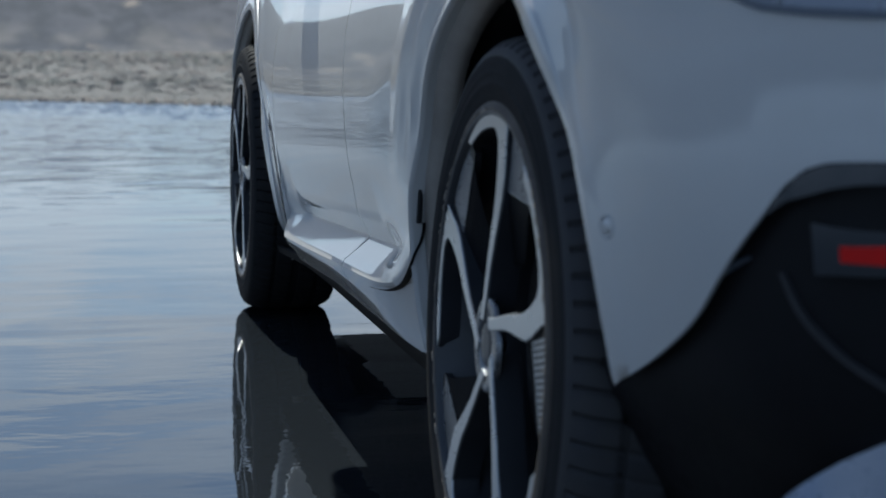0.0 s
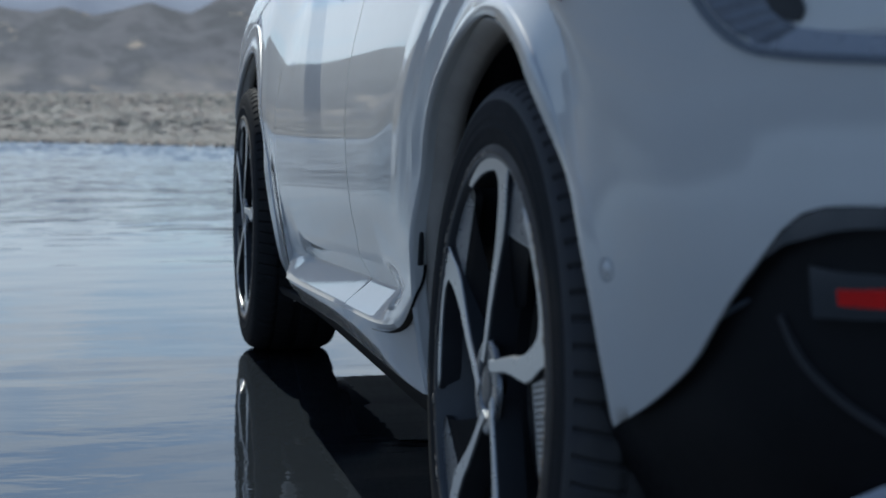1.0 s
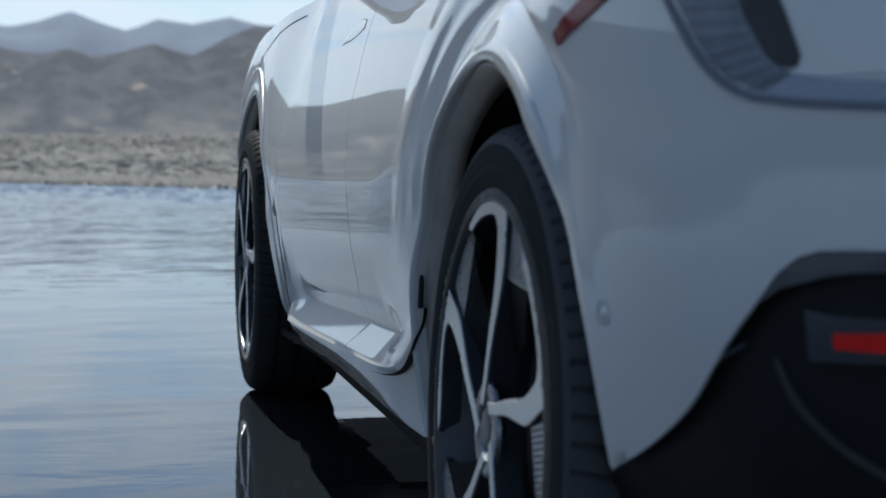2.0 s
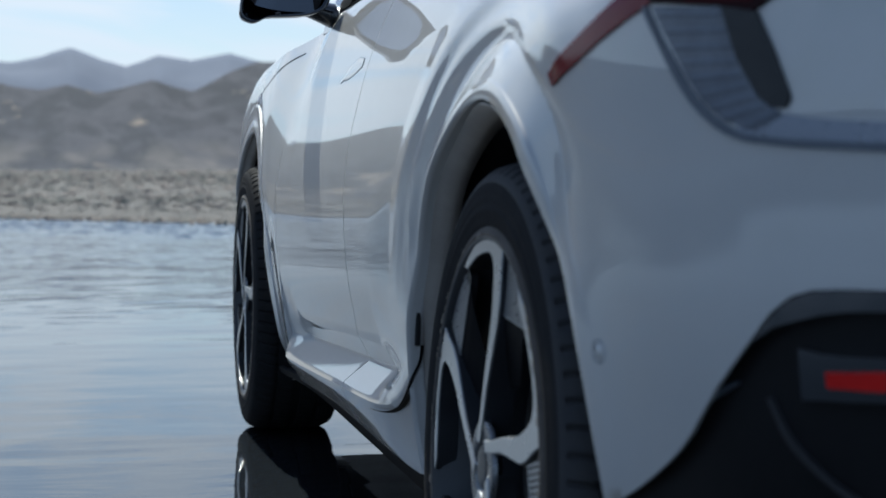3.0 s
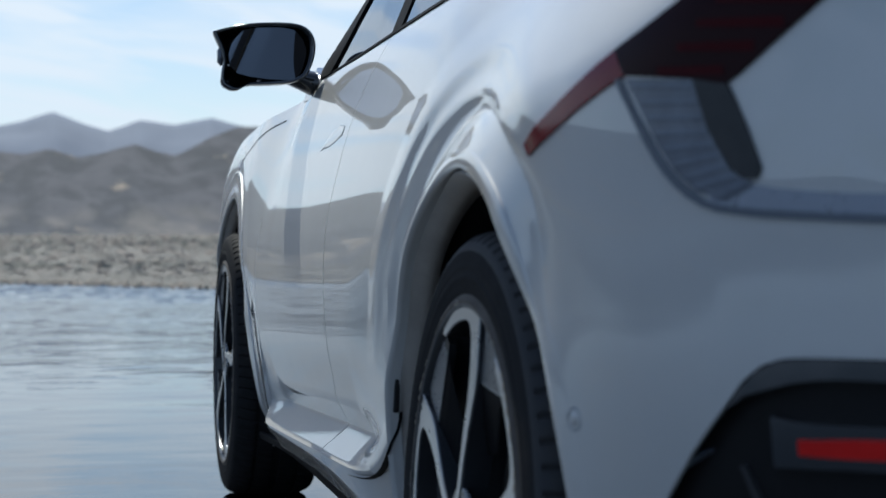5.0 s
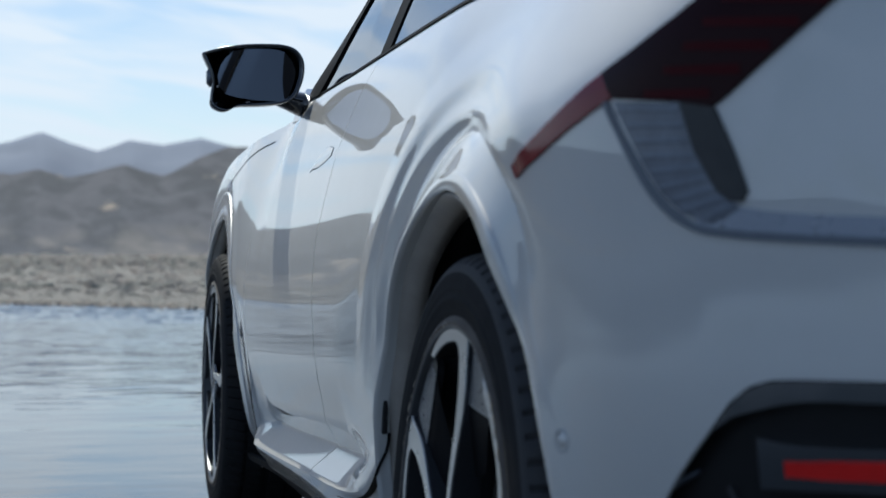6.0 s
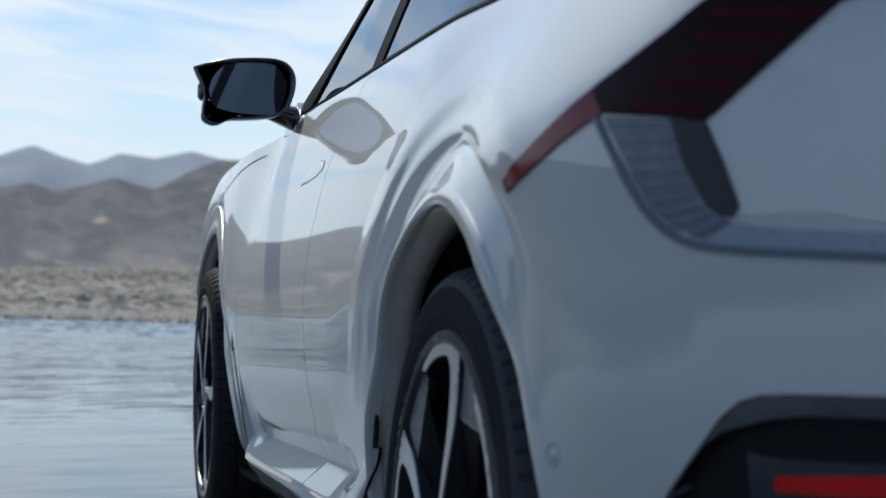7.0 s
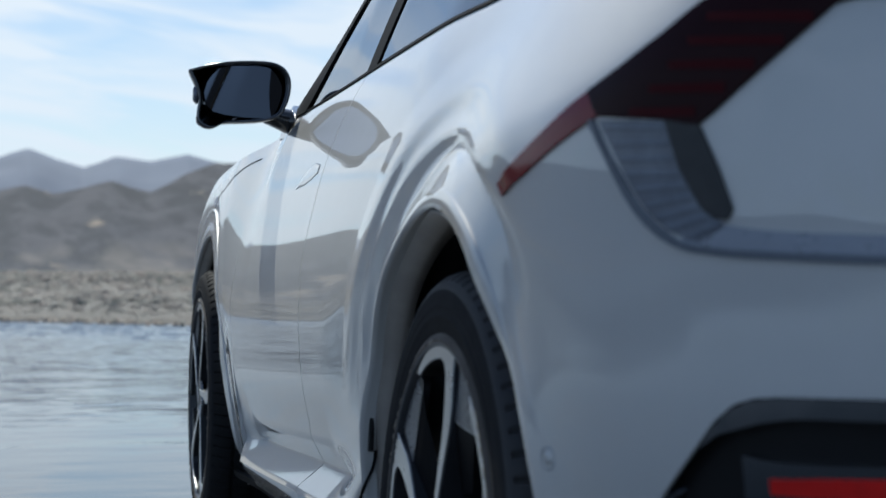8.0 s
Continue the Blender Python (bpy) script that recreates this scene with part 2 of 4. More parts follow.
def hill_material():
    """Slopes with haze put in as a blue tint, dark scrub in spots and a few pale bare scars."""
    m = bpy.data.materials.new("haze_tinted_hills")
    m.use_nodes = True
    t = m.node_tree
    b = t.nodes["Principled BSDF"]
    b.inputs["Roughness"].default_value = 0.95
    b.inputs["Specular IOR Level"].default_value = 0.1
    c = t.nodes.new("ShaderNodeTexCoord").outputs["Object"]
    along = t.nodes.new("ShaderNodeMapping")          # gullies and scrub run down the slopes
    along.inputs["Scale"].default_value = (1.0, 0.10, 1.0)
    t.links.new(c, along.inputs["Vector"])
    base = None
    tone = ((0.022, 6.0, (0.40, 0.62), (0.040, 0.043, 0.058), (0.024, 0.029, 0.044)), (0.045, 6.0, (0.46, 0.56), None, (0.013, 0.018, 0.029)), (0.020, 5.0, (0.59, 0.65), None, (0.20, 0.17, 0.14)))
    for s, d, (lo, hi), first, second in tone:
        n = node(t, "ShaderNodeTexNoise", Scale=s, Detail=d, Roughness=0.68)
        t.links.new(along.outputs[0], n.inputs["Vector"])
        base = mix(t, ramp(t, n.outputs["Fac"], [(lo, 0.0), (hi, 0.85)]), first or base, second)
    # pale gravel fans spread over the foot of the slopes
    foot = t.nodes.new("ShaderNodeSeparateXYZ")
    t.links.new(c, foot.inputs[0])
    reach = t.nodes.new("ShaderNodeMapRange")
    reach.inputs["From Min"].default_value, reach.inputs["From Max"].default_value = 1.0, 17.0
    t.links.new(foot.outputs["Z"], reach.inputs["Value"])
    low = ramp(t, reach.outputs[0], [(0.0, 0.8), (1.0, 0.0)])
    fan = node(t, "ShaderNodeTexNoise", Scale=0.032, Detail=6.0, Roughness=0.65)
    t.links.new(along.outputs[0], fan.inputs["Vector"])
    gravel = t.nodes.new("ShaderNodeMath")
    gravel.operation = "MULTIPLY"
    t.links.new(low, gravel.inputs[0])
    t.links.new(ramp(t, fan.outputs["Fac"], [(0.44, 0.0), (0.58, 1.0)]), gravel.inputs[1])
    base = mix(t, gravel.outputs[0], base, (0.115, 0.108, 0.108))
    t.links.new(base, b.inputs["Base Color"])
    return m


HILL = hill_material()
# Distance haze is mixed into this blue base colour.
FAR = material("haze_tinted_range", (0.052, 0.078, 0.140), 0.95, grain=0.10, scale=0.006, tone=(0.046, 0.070, 0.128))

# ---- building helpers ----


def mesh(name, verts, faces, mat, parent=None, label="", soft=True):
    me = bpy.data.meshes.new(name)
    me.from_pydata([tuple(v) for v in verts], [], [tuple(f) for f in faces])
    me.materials.append(mat)
    me.update()
    for p in me.polygons:
        p.use_smooth = soft
    ob = new(name, me)
    ob.parent = parent
    return tagged(ob, label)


def grid(rows, wrap=False):
    """Verts and faces of rows of points, all of one length."""
    n = len(rows[0])
    verts = [p for r in rows for p in r]
    faces = []
    for i in range(len(rows) - 1):
        for j in range(n if wrap else n - 1):
            k = (j + 1) % n
            faces.append((i * n + j, i * n + k, (i + 1) * n + k, (i + 1) * n + j))
    return verts, faces


def flipped(verts, faces, side):
    """The same on the car's other side (side = 1: its left as built)."""
    if side > 0:
        return verts, faces
    return [(-x, y, z) for x, y, z in verts], [tuple(reversed(f)) for f in faces]


def thick(ob, amount, offset=-1, crisp=True):
    s = ob.modifiers.new("thickness", "SOLIDIFY")
    s.thickness, s.offset = amount, offset
    if crisp:
        ob.modifiers.new("corners", "EDGE_SPLIT").split_angle = radians(40)
    return ob


def outward(ob):
    bm = bmesh.new()
    bm.from_mesh(ob.data)
    bmesh.ops.recalc_face_normals(bm, faces=bm.faces)
    bm.to_mesh(ob.data)
    bm.free()
    return ob


def rounded(ob, width=0.004, steps=2):
    b = ob.modifiers.new("edge", "BEVEL")
    b.width, b.segments, b.limit_method, b.angle_limit = width, steps, "ANGLE", radians(35)
    ob.modifiers.new("normals", "WEIGHTED_NORMAL")
    return ob


def prism(outline, place, depth):
    """Verts and faces of a flat outline [(u, v)] made thick; place(u, v, d) gives the point."""
    n = len(outline)
    verts = [place(u, v, 0) for u, v in outline] + [place(u, v, depth) for u, v in outline]
    faces = [tuple(range(n)), tuple(range(2 * n - 1, n - 1, -1))]
    faces += [(i, n + i, n + (i + 1) % n, (i + 1) % n) for i in range(n)]
    return verts, faces


def lathe(profile, steps):
    """Rings round the x axis of (x, r)."""
    rows = [[(x, r * math.cos(2 * math.pi * k / steps), r * math.sin(2 * math.pi * k / steps)) for k in range(steps)] for x, r in profile]
    return grid(rows, wrap=True)


def merge(*pieces):
    verts, faces = [], []
    for v, f in pieces:
        o = len(verts)
        verts += v
        faces += [tuple(i + o for i in q) for q in f]
    return verts, faces


# ---- the body's form ----
def table(v, xs, ys):
    return float(np.interp(v, xs, ys))

def smooth(a, b, v):
    t = min(max((v - a) / (b - a), 0.0), 1.0)
    return t * t * (3 - 2 * t)

HUB = 0.3685
REAR_START, NOSE_START, NOSE_END, ROUND = -0.12, 3.1, 3.745, 2.8
TAIL_MID = REAR_START - 0.99

def curve(v, xs, ys):
    """A smooth line through knots."""
    v = min(max(v, xs[0]), xs[-1])
    k = max(1, min(len(xs) - 1, int(np.searchsorted(xs, v)))) - 1
    h = xs[k + 1] - xs[k]
    t = (v - xs[k]) / h

    def slope(i):
        a, b = max(i - 1, 0), min(i + 1, len(xs) - 1)
        return (ys[b] - ys[a]) / (xs[b] - xs[a])
    return (ys[k] * (1 + 2 * t) * (1 - t) ** 2 + slope(k) * h * t * (1 - t) ** 2
            + ys[k + 1] * t * t * (3 - 2 * t) + slope(k + 1) * h * t * t * (t - 1))

LEVELS = [0.18, 0.26, 0.30, 0.40, 0.50, 0.58, 0.65, 0.72, 0.78, 0.84, 0.90, 0.96, 1.0, 1.04, 1.08, 1.2]
DOOR_HALF = [0.85, 0.900, 0.916, 0.931, 0.9405, 0.9455, 0.9462, 0.9395, 0.9285, 0.914, 0.8985, 0.8785, 0.8635, 0.846, 0.824, 0.74]
WING_HALF = [0.85, 0.900, 0.916, 0.932, 0.940, 0.944, 0.946, 0.944, 0.9388, 0.932, 0.9235, 0.913, 0.904, 0.893, 0.878, 0.82]

def crest(y):
    """Height of the wing's upper edge."""
    return curve(y, [1.7, 1.85, 2.1, 2.5, 2.9, 3.26, 3.5, 3.75], [1.078, 1.075, 1.045, 1.022, 1.004, 0.968, 0.925, 0.80])

def flank(y, z):
    """Half width of the body side at a station and a height, without the rounding of its ends."""
    e = z
    if y > 1.85:
        k = smooth(0.6, 0.75, z)
        e = z * (1 - k) + (0.26 + (z - 0.26) * 0.815 / (crest(y) - 0.26)) * k
    f = smooth(1.9, 2.5, y)
    w = curve(e, LEVELS, DOOR_HALF) * (1 - f) + curve(e, LEVELS, WING_HALF) * f
    w -= 0.015 * smooth(0.6, 0.2, z) * smooth(1.9, 2.4, y)
    w += 0.020 * smooth(0.60, 0.95, z) * smooth(1.7, 0.2, y) * smooth(-0.3, 0.3, y)
    f = smooth(0.35, -0.25, y)
    if f:
        u = z - curve(y, [-0.95, -0.80, -0.67, -0.5, -0.3, 0.0, 0.3], [1.03, 1.01, 0.955, 0.888, 0.855, 0.832, 0.805])
        w = w * (1 - f) + (curve(min(z, 0.65), LEVELS, DOOR_HALF) + 0.002 - curve(u, [-0.6, -0.03, 0.0, 0.03, 0.10, 0.20, 0.30, 0.5], [0.0, 0.0, 0.002, 0.010, 0.042, 0.093, 0.148, 0.27])) * f
    w -= 0.008 * smooth(0.74, 0.60, z) * smooth(0.80, 0.45, y) * smooth(-0.1, 0.2, y)
    w -= 0.010 * smooth(0.70, 0.52, z) * smooth(2.1, 2.4, y)
    r = math.hypot(y - (0.0 if y < 1.45 else 2.9), z - HUB)
    if z > 0.5:
        w += (0.003 * smooth(0.66, 0.60, r) - (0.0060 * smooth(0.590, 0.553, r) + 0.0095 * smooth(0.536 + 0.008 * smooth(0.0, 0.2, y), 0.512 - 0.010 * smooth(0.0, 0.2, y), r)) * (1 - 0.2 * smooth(0.10, -0.16, y))) * smooth(0.5, 0.62, z) * smooth(-0.40, -0.31, y)
    if y < -0.2:                      # shallow hollow behind the rolled lip of the rear opening
        w -= 0.0040 * smooth(0.440, 0.485, r) * smooth(0.60, 0.50, r) * smooth(0.80, 0.68, z) * smooth(-0.20, -0.30, y)
    return w

def tail_end(z):
    return curve(z, [0.2, 0.45, 0.63, 0.74, 0.80, 0.86, 0.95, 1.02, 1.1], [-0.86, -0.925, -0.946, -0.95, -0.950, -0.949, -0.945, -0.93, -0.87])

def shell(a, z):
    """The body's skin left of its middle: a is the station y ahead of the rear corner, and past it 0 to -1 round the corner."""
    if a >= REAR_START:
        w = flank(a, z)
        if a > NOSE_START:
            k = min((a - NOSE_START) / (NOSE_END - NOSE_START), 1.0)
            w *= (1 - k ** 3.2) ** (1 / 2.4)
        return (-w, a, z)
    t = (REAR_START - a) * math.pi / 2
    y = REAR_START - (REAR_START - tail_end(z)) * math.sin(t) ** (2 / ROUND)
    return (-flank(y, z) * max(math.cos(t), 0.0) ** (2 / ROUND), y, z)


def seam_front(z):
    return table(z, [0.40, 0.78, 0.94, 1.02, 1.08], [2.10, 2.11, 2.08, 2.02, 1.93])


def seam_middle(z):
    return table(z, [0.26, 0.34, 0.40, 0.48, 0.54, 0.70, 0.757, 0.857, 0.979, 1.08],
                 [1.13, 1.13, 1.10, 1.04, 1.01, 1.04, 1.05, 1.03, 1.00, 0.94])


def seam_rear(z):
    return table(z, [0.26, 0.60, 0.72, 0.80, 0.86, 0.95, 1.08], [0.46, 0.48, 0.43, 0.36, 0.28, 0.22, 0.17])


def sill_low(y):
    return table(y, [0.4, 1.36, 1.97, 2.45], [0.262, 0.260, 0.241, 0.215])


def step_edge(y):
    return curve(y, [0.41, 0.49, 0.58, 0.68, 0.84, 1.12, 1.64, 2.0, 2.4], [0.467, 0.422, 0.381, 0.359, 0.345, 0.332, 0.311, 0.298, 0.28])


def bumper_low(a):
    if a > BUMPER_EDGE[1][0]:
        return table(-a, [-k for k, _ in BUMPER_EDGE], [z for _, z in BUMPER_EDGE])
    return curve(-a, [-k for k, _ in BUMPER_EDGE[1:]], [z for _, z in BUMPER_EDGE[1:]])


BUMPER_EDGE = [(REAR_START, 0.35)] + [(-0.283, 0.399), (-0.337, 0.437), (-0.389, 0.481), (-0.412, 0.513), (-0.43, 0.54), (-0.462, 0.582), (-0.487, 0.614), (-0.51, 0.626), (-0.533, 0.629), (-0.563, 0.63)] + [(TAIL_MID, 0.638)]


def tuck(y, z):
    """How far the door's foot draws in above the step."""
    z0 = step_edge(y) + 0.10
    return 0.02 * smooth(0.52, 0.86, y) * smooth(2.2, 1.95, y) * smooth(z0 + 0.12, z0 - 0.02, z)


def side_column(y, upper=80):
    """Half widths and heights up the doors, with the sloping step above the sill."""
    zs, zb = step_edge(y), sill_low(y)
    a = smooth(0.52, 0.86, y) * smooth(2.2, 1.95, y)
    zz = [zb, zb + 0.018, zs - 0.022, zs - 0.006, zs + 0.004, zs + 0.042, zs + 0.050, zs + 0.078]
    ww = [0.902, 0.912, 0.930, 0.936, 0.931, 0.889, 0.887, 0.904]
    lip = [0, 0, -0.006, 0.009, 0.010, 0.001, 0, 0]
    col = [((flank(y, z) + d * smooth(2.2, 2.0, y)) * (1 - a) + w * a, z) for z, w, d in zip(zz, ww, lip)]
    z0 = zs + 0.10
    for k in range(upper + 1):
        z = z0 + (1.078 - z0) * k / upper
        col.append((flank(y, z) - tuck(y, z), z))
    return col


def door_mesh(left, right, count):
    rows = []
    for i in range(count + 1):
        k = i / count
        row = []
        for j, (w, z) in enumerate(side_column(left(0.6) * (1 - k) + right(0.6) * k)):
            y = (left(z) + (0.002 if left is not seam_rear else 0.0)) * (1 - k) + (right(z) - 0.002) * k
            row.append((-side_column(y)[j][0] if j < 9 else -(flank(y, z) - tuck(y, z)), y, z))
        rows.append(row)
    return grid(rows)


def arch_radius(deg):
    """Radius of the rear wheel opening: 0 ahead, 90 up, 180 behind."""
    return curve(deg, [-20, 60, 95, 112, 120, 127, 136.2, 140.9, 144.9, 149.5, 157.1, 165.1, 175.8], [0.429, 0.4325, 0.438, 0.446, 0.4475, 0.440, 0.424, 0.425, 0.43, 0.431, 0.425, 0.419, 0.419])


def without_arch(verts, faces, hub_y, radius):
    keep = []
    for f in faces:
        c = [sum(verts[i][k] for i in f) / len(f) for k in range(3)]
        limit = radius(c[1], c[2]) if callable(radius) else radius
        if math.hypot(c[1] - hub_y, c[2] - HUB) > limit:
            keep.append(f)
    return verts, keep


HOOD_DROP = 0.003                    # the wing's edge lies below the hood's crown
car = new("car")
tagged(car, "pearl white electric crossover car parked in shallow water", "car")


def body_side(side):
    # doors
    for name, left, right, n in (("rear_door", seam_rear, seam_middle, 64), ("front_door", seam_middle, seam_front, 40)):
        v, f = door_mesh(left, right, n)
        if name == "rear_door":
            v, f = without_arch(v, f, 0.0, 0.447)
        d = thick(mesh(name, *flipped(v, f, side), PAINT, car), 0.016)
        doors[name, side] = d
        if name == "front_door":
            handle(side, 1.215, d)
    # front fender
    rows = []
    for i in range(61):
        k = i / 60
        row = []
        for j in range(41):
            q = j / 40
            y = seam_front(0.26 + 0.8 * q) + 0.0014
            y = y * (1 - k) + (NOSE_END - 0.0005) * k
            top = crest(y) - 0.002 - HOOD_DROP
            z = 0.24 + (top - 0.24) * q
            row.append(shell(y, z))
        rows.append(row)
    v, f = without_arch(*grid(rows), 2.9, 0.480)
    thick(mesh("front_fender", *flipped(v, f, side), PAINT, car), 0.014)
    # rear quarter and bumper skin, round to the middle of the tail
    rows = []
    stations = [0.10 + 0.36 * k / 26 for k in range(26, 0, -1)] + [0.10 + (REAR_START - 0.10) * k / 20 for k in range(20)]
    bends = [0.02 * k for k in range(1, 36)] + [0.70 + 0.30 * (1 - (1 - k / 40) ** 2) for k in range(1, 41)]
    stations += [REAR_START] + [REAR_START - math.asin(min(e, 1.0) ** (ROUND / 2)) * 2 / math.pi for e in bends]
    for a in stations:
        row = []
        for j in range(105):
            q = j / 104
            low = bumper_low(a) if a < REAR_START - 0.0005 else 0.34
            z = low + (1.078 - low) * q
            b = a
            if a > 0.10:
                k = (a - 0.10) / 0.36
                b = 0.10 * (1 - k) + seam_rear(z) * k
            row.append(shell(b, z))
        rows.append(row)
    v, f = grid(rows)
    v, f = without_arch(v, f, 0.0, lambda y, z: arch_radius(math.degrees(math.atan2(z - HUB, y))) + 0.017)
    thick(outward_from(mesh("rear_quarter", *flipped(v, f, side), PAINT, car), car), 0.005)
    # dark lower bumper, set back
    rows = []
    for k in range(61):
        a = REAR_START - 0.05 - 0.94 * k / 60
        row = []
        for j in range(13):
            q = j / 12
            z = 0.21 + (bumper_low(a) + 0.03 - 0.21) * q
            x, y, z = shell(a, z)
            s = 0.018 + 0.05 * smooth(0.42, 0.24, z)
            row.append((x + s * (1 if x < -0.02 else 0), y + s * smooth(-0.45, -0.75, y), z))
        rows.append(row)
    thick(outward_from(mesh("lower_bumper", *flipped(*grid(rows), side), UNDER, car), car), 0.012)
    for hub_y in (0.0, 2.9):
        arch(side, hub_y)
    # shadow gap that follows the rolled edge of the step up to the wheel opening
    rows = []
    for k in range(33):
        y = 0.440 + 0.375 * k / 32
        col = side_column(y)
        mid, half = step_edge(y) - 0.0145, 0.0005 + 0.0036 * smooth(0.80, 0.47, y)
        rows.append([(-table(mid + e * half, [z for _, z in col], [w for w, _ in col]) - (0.0045 if abs(e) < 1 else 0.0032) - 0.004 * smooth(0.50, 0.44, y), y, mid + e * half) for e in (-1, -0.4, 0.4, 1)])
    thick(outward_from(mesh("sill_gap", *flipped(*grid(rows), side), PILLAR, car), car), 0.001)
    # the same gap runs on inside the opening, up to the deflector
    rows = []
    for k in range(17):
        z = 0.414 + 0.062 * k / 16
        x, y = -curve(z, [0.414, 0.4305, 0.4405, 0.450, 0.463, 0.480], [0.9445, 0.9388, 0.9340, 0.9300, 0.9275, 0.9270]), math.sqrt(0.4285 ** 2 - (z - HUB) ** 2) - 0.0012
        rows.append([(x + e, y + abs(e) * 0.2, z) for e in (-0.0024, -0.0008, 0.0008, 0.0024)])
    thick(mesh("arch_gap", *flipped(*grid(rows), side), PILLAR, car), 0.001)
    # dark rocker under the doors
    rows = [[(-w, y, z) for w, z in ((0.78, 0.20), (0.86, 0.205), (0.893, sill_low(y) - 0.012), (0.897, sill_low(y) + 0.004))]
            for y in [0.42 + 2.05 * k / 24 for k in range(25)]]
    thick(mesh("rocker", *flipped(*grid(rows), side), PILLAR, car), 0.01)


PLAN_A = [REAR_START - math.asin(k / 400) * 2 / math.pi for k in range(401)]
PLAN_S = [0.0]
for k in range(400):
    PLAN_S.append(PLAN_S[-1] + (Vector(shell(PLAN_A[k + 1], 0.85)) - Vector(shell(PLAN_A[k], 0.85))).length)


def plan_length(a):
    return table(-a, [-v for v in PLAN_A], PLAN_S)


def skin_strip(name, upper, lower, mat, parent, side, lift=0.004, n=24, m=6, label="", depth=0.008, flare=0.0, flowing=False):
    """A patch lying on the skin between two lines of (a, z), each a list of a few knots."""
    upper, lower = ([(plan_length(a), z) for a, z in line] for line in (upper, lower))

    def along(line, k):
        d = [0.0]
        for p, q in zip(line, line[1:]):
            d.append(d[-1] + math.hypot(p[0] - q[0], p[1] - q[1]))
        t = k * d[-1]
        fit = curve if flowing else table
        return fit(t, d, [p[0] for p in line]), fit(t, d, [p[1] for p in line])
    rows = []
    for i in range(n + 1):
        a0, z0 = along(upper, i / n)
        a1, z1 = along(lower, i / n)
        row = []
        for j in range(m + 1):
            q = j / m
            a, z = table(a0 * (1 - q) + a1 * q, PLAN_S, PLAN_A), z0 * (1 - q) + z1 * q
            p = Vector(shell(a, z))
            du = Vector(shell(a - 0.004, z)) - Vector(shell(a + 0.004, z))
            dv = Vector(shell(a, z + 0.004)) - Vector(shell(a, z - 0.004))
            nn = du.cross(dv)
            nn.normalize()
            if nn.dot(Vector((-1, -0.6, 0))) < 0:
                nn = -nn
            row.append(tuple(p + nn * (lift + flare * q)))
        rows.append(row)
    ob = outward_from(mesh(name, *flipped(*grid(rows), side), mat, parent, label), car)
    return thick(ob, depth)


def outward_from(ob, thing):
    """Turns an open patch's faces away from the car's middle line."""
    me = ob.data
    s = sum(p.normal.dot(Vector((p.center.x, p.center.y - 1.4, 0))) * p.area for p in me.polygons)
    if s < 0:
        me.flip_normals()
    return ob


def side_x(y, z):
    """Where the skin stands beside a wheel opening."""
    if y >= REAR_START:
        return shell(y, z)[0]
    e = (REAR_START - y) / (REAR_START - tail_end(z))
    return -flank(y, z) * (1 - e ** ROUND) ** (1 / ROUND)


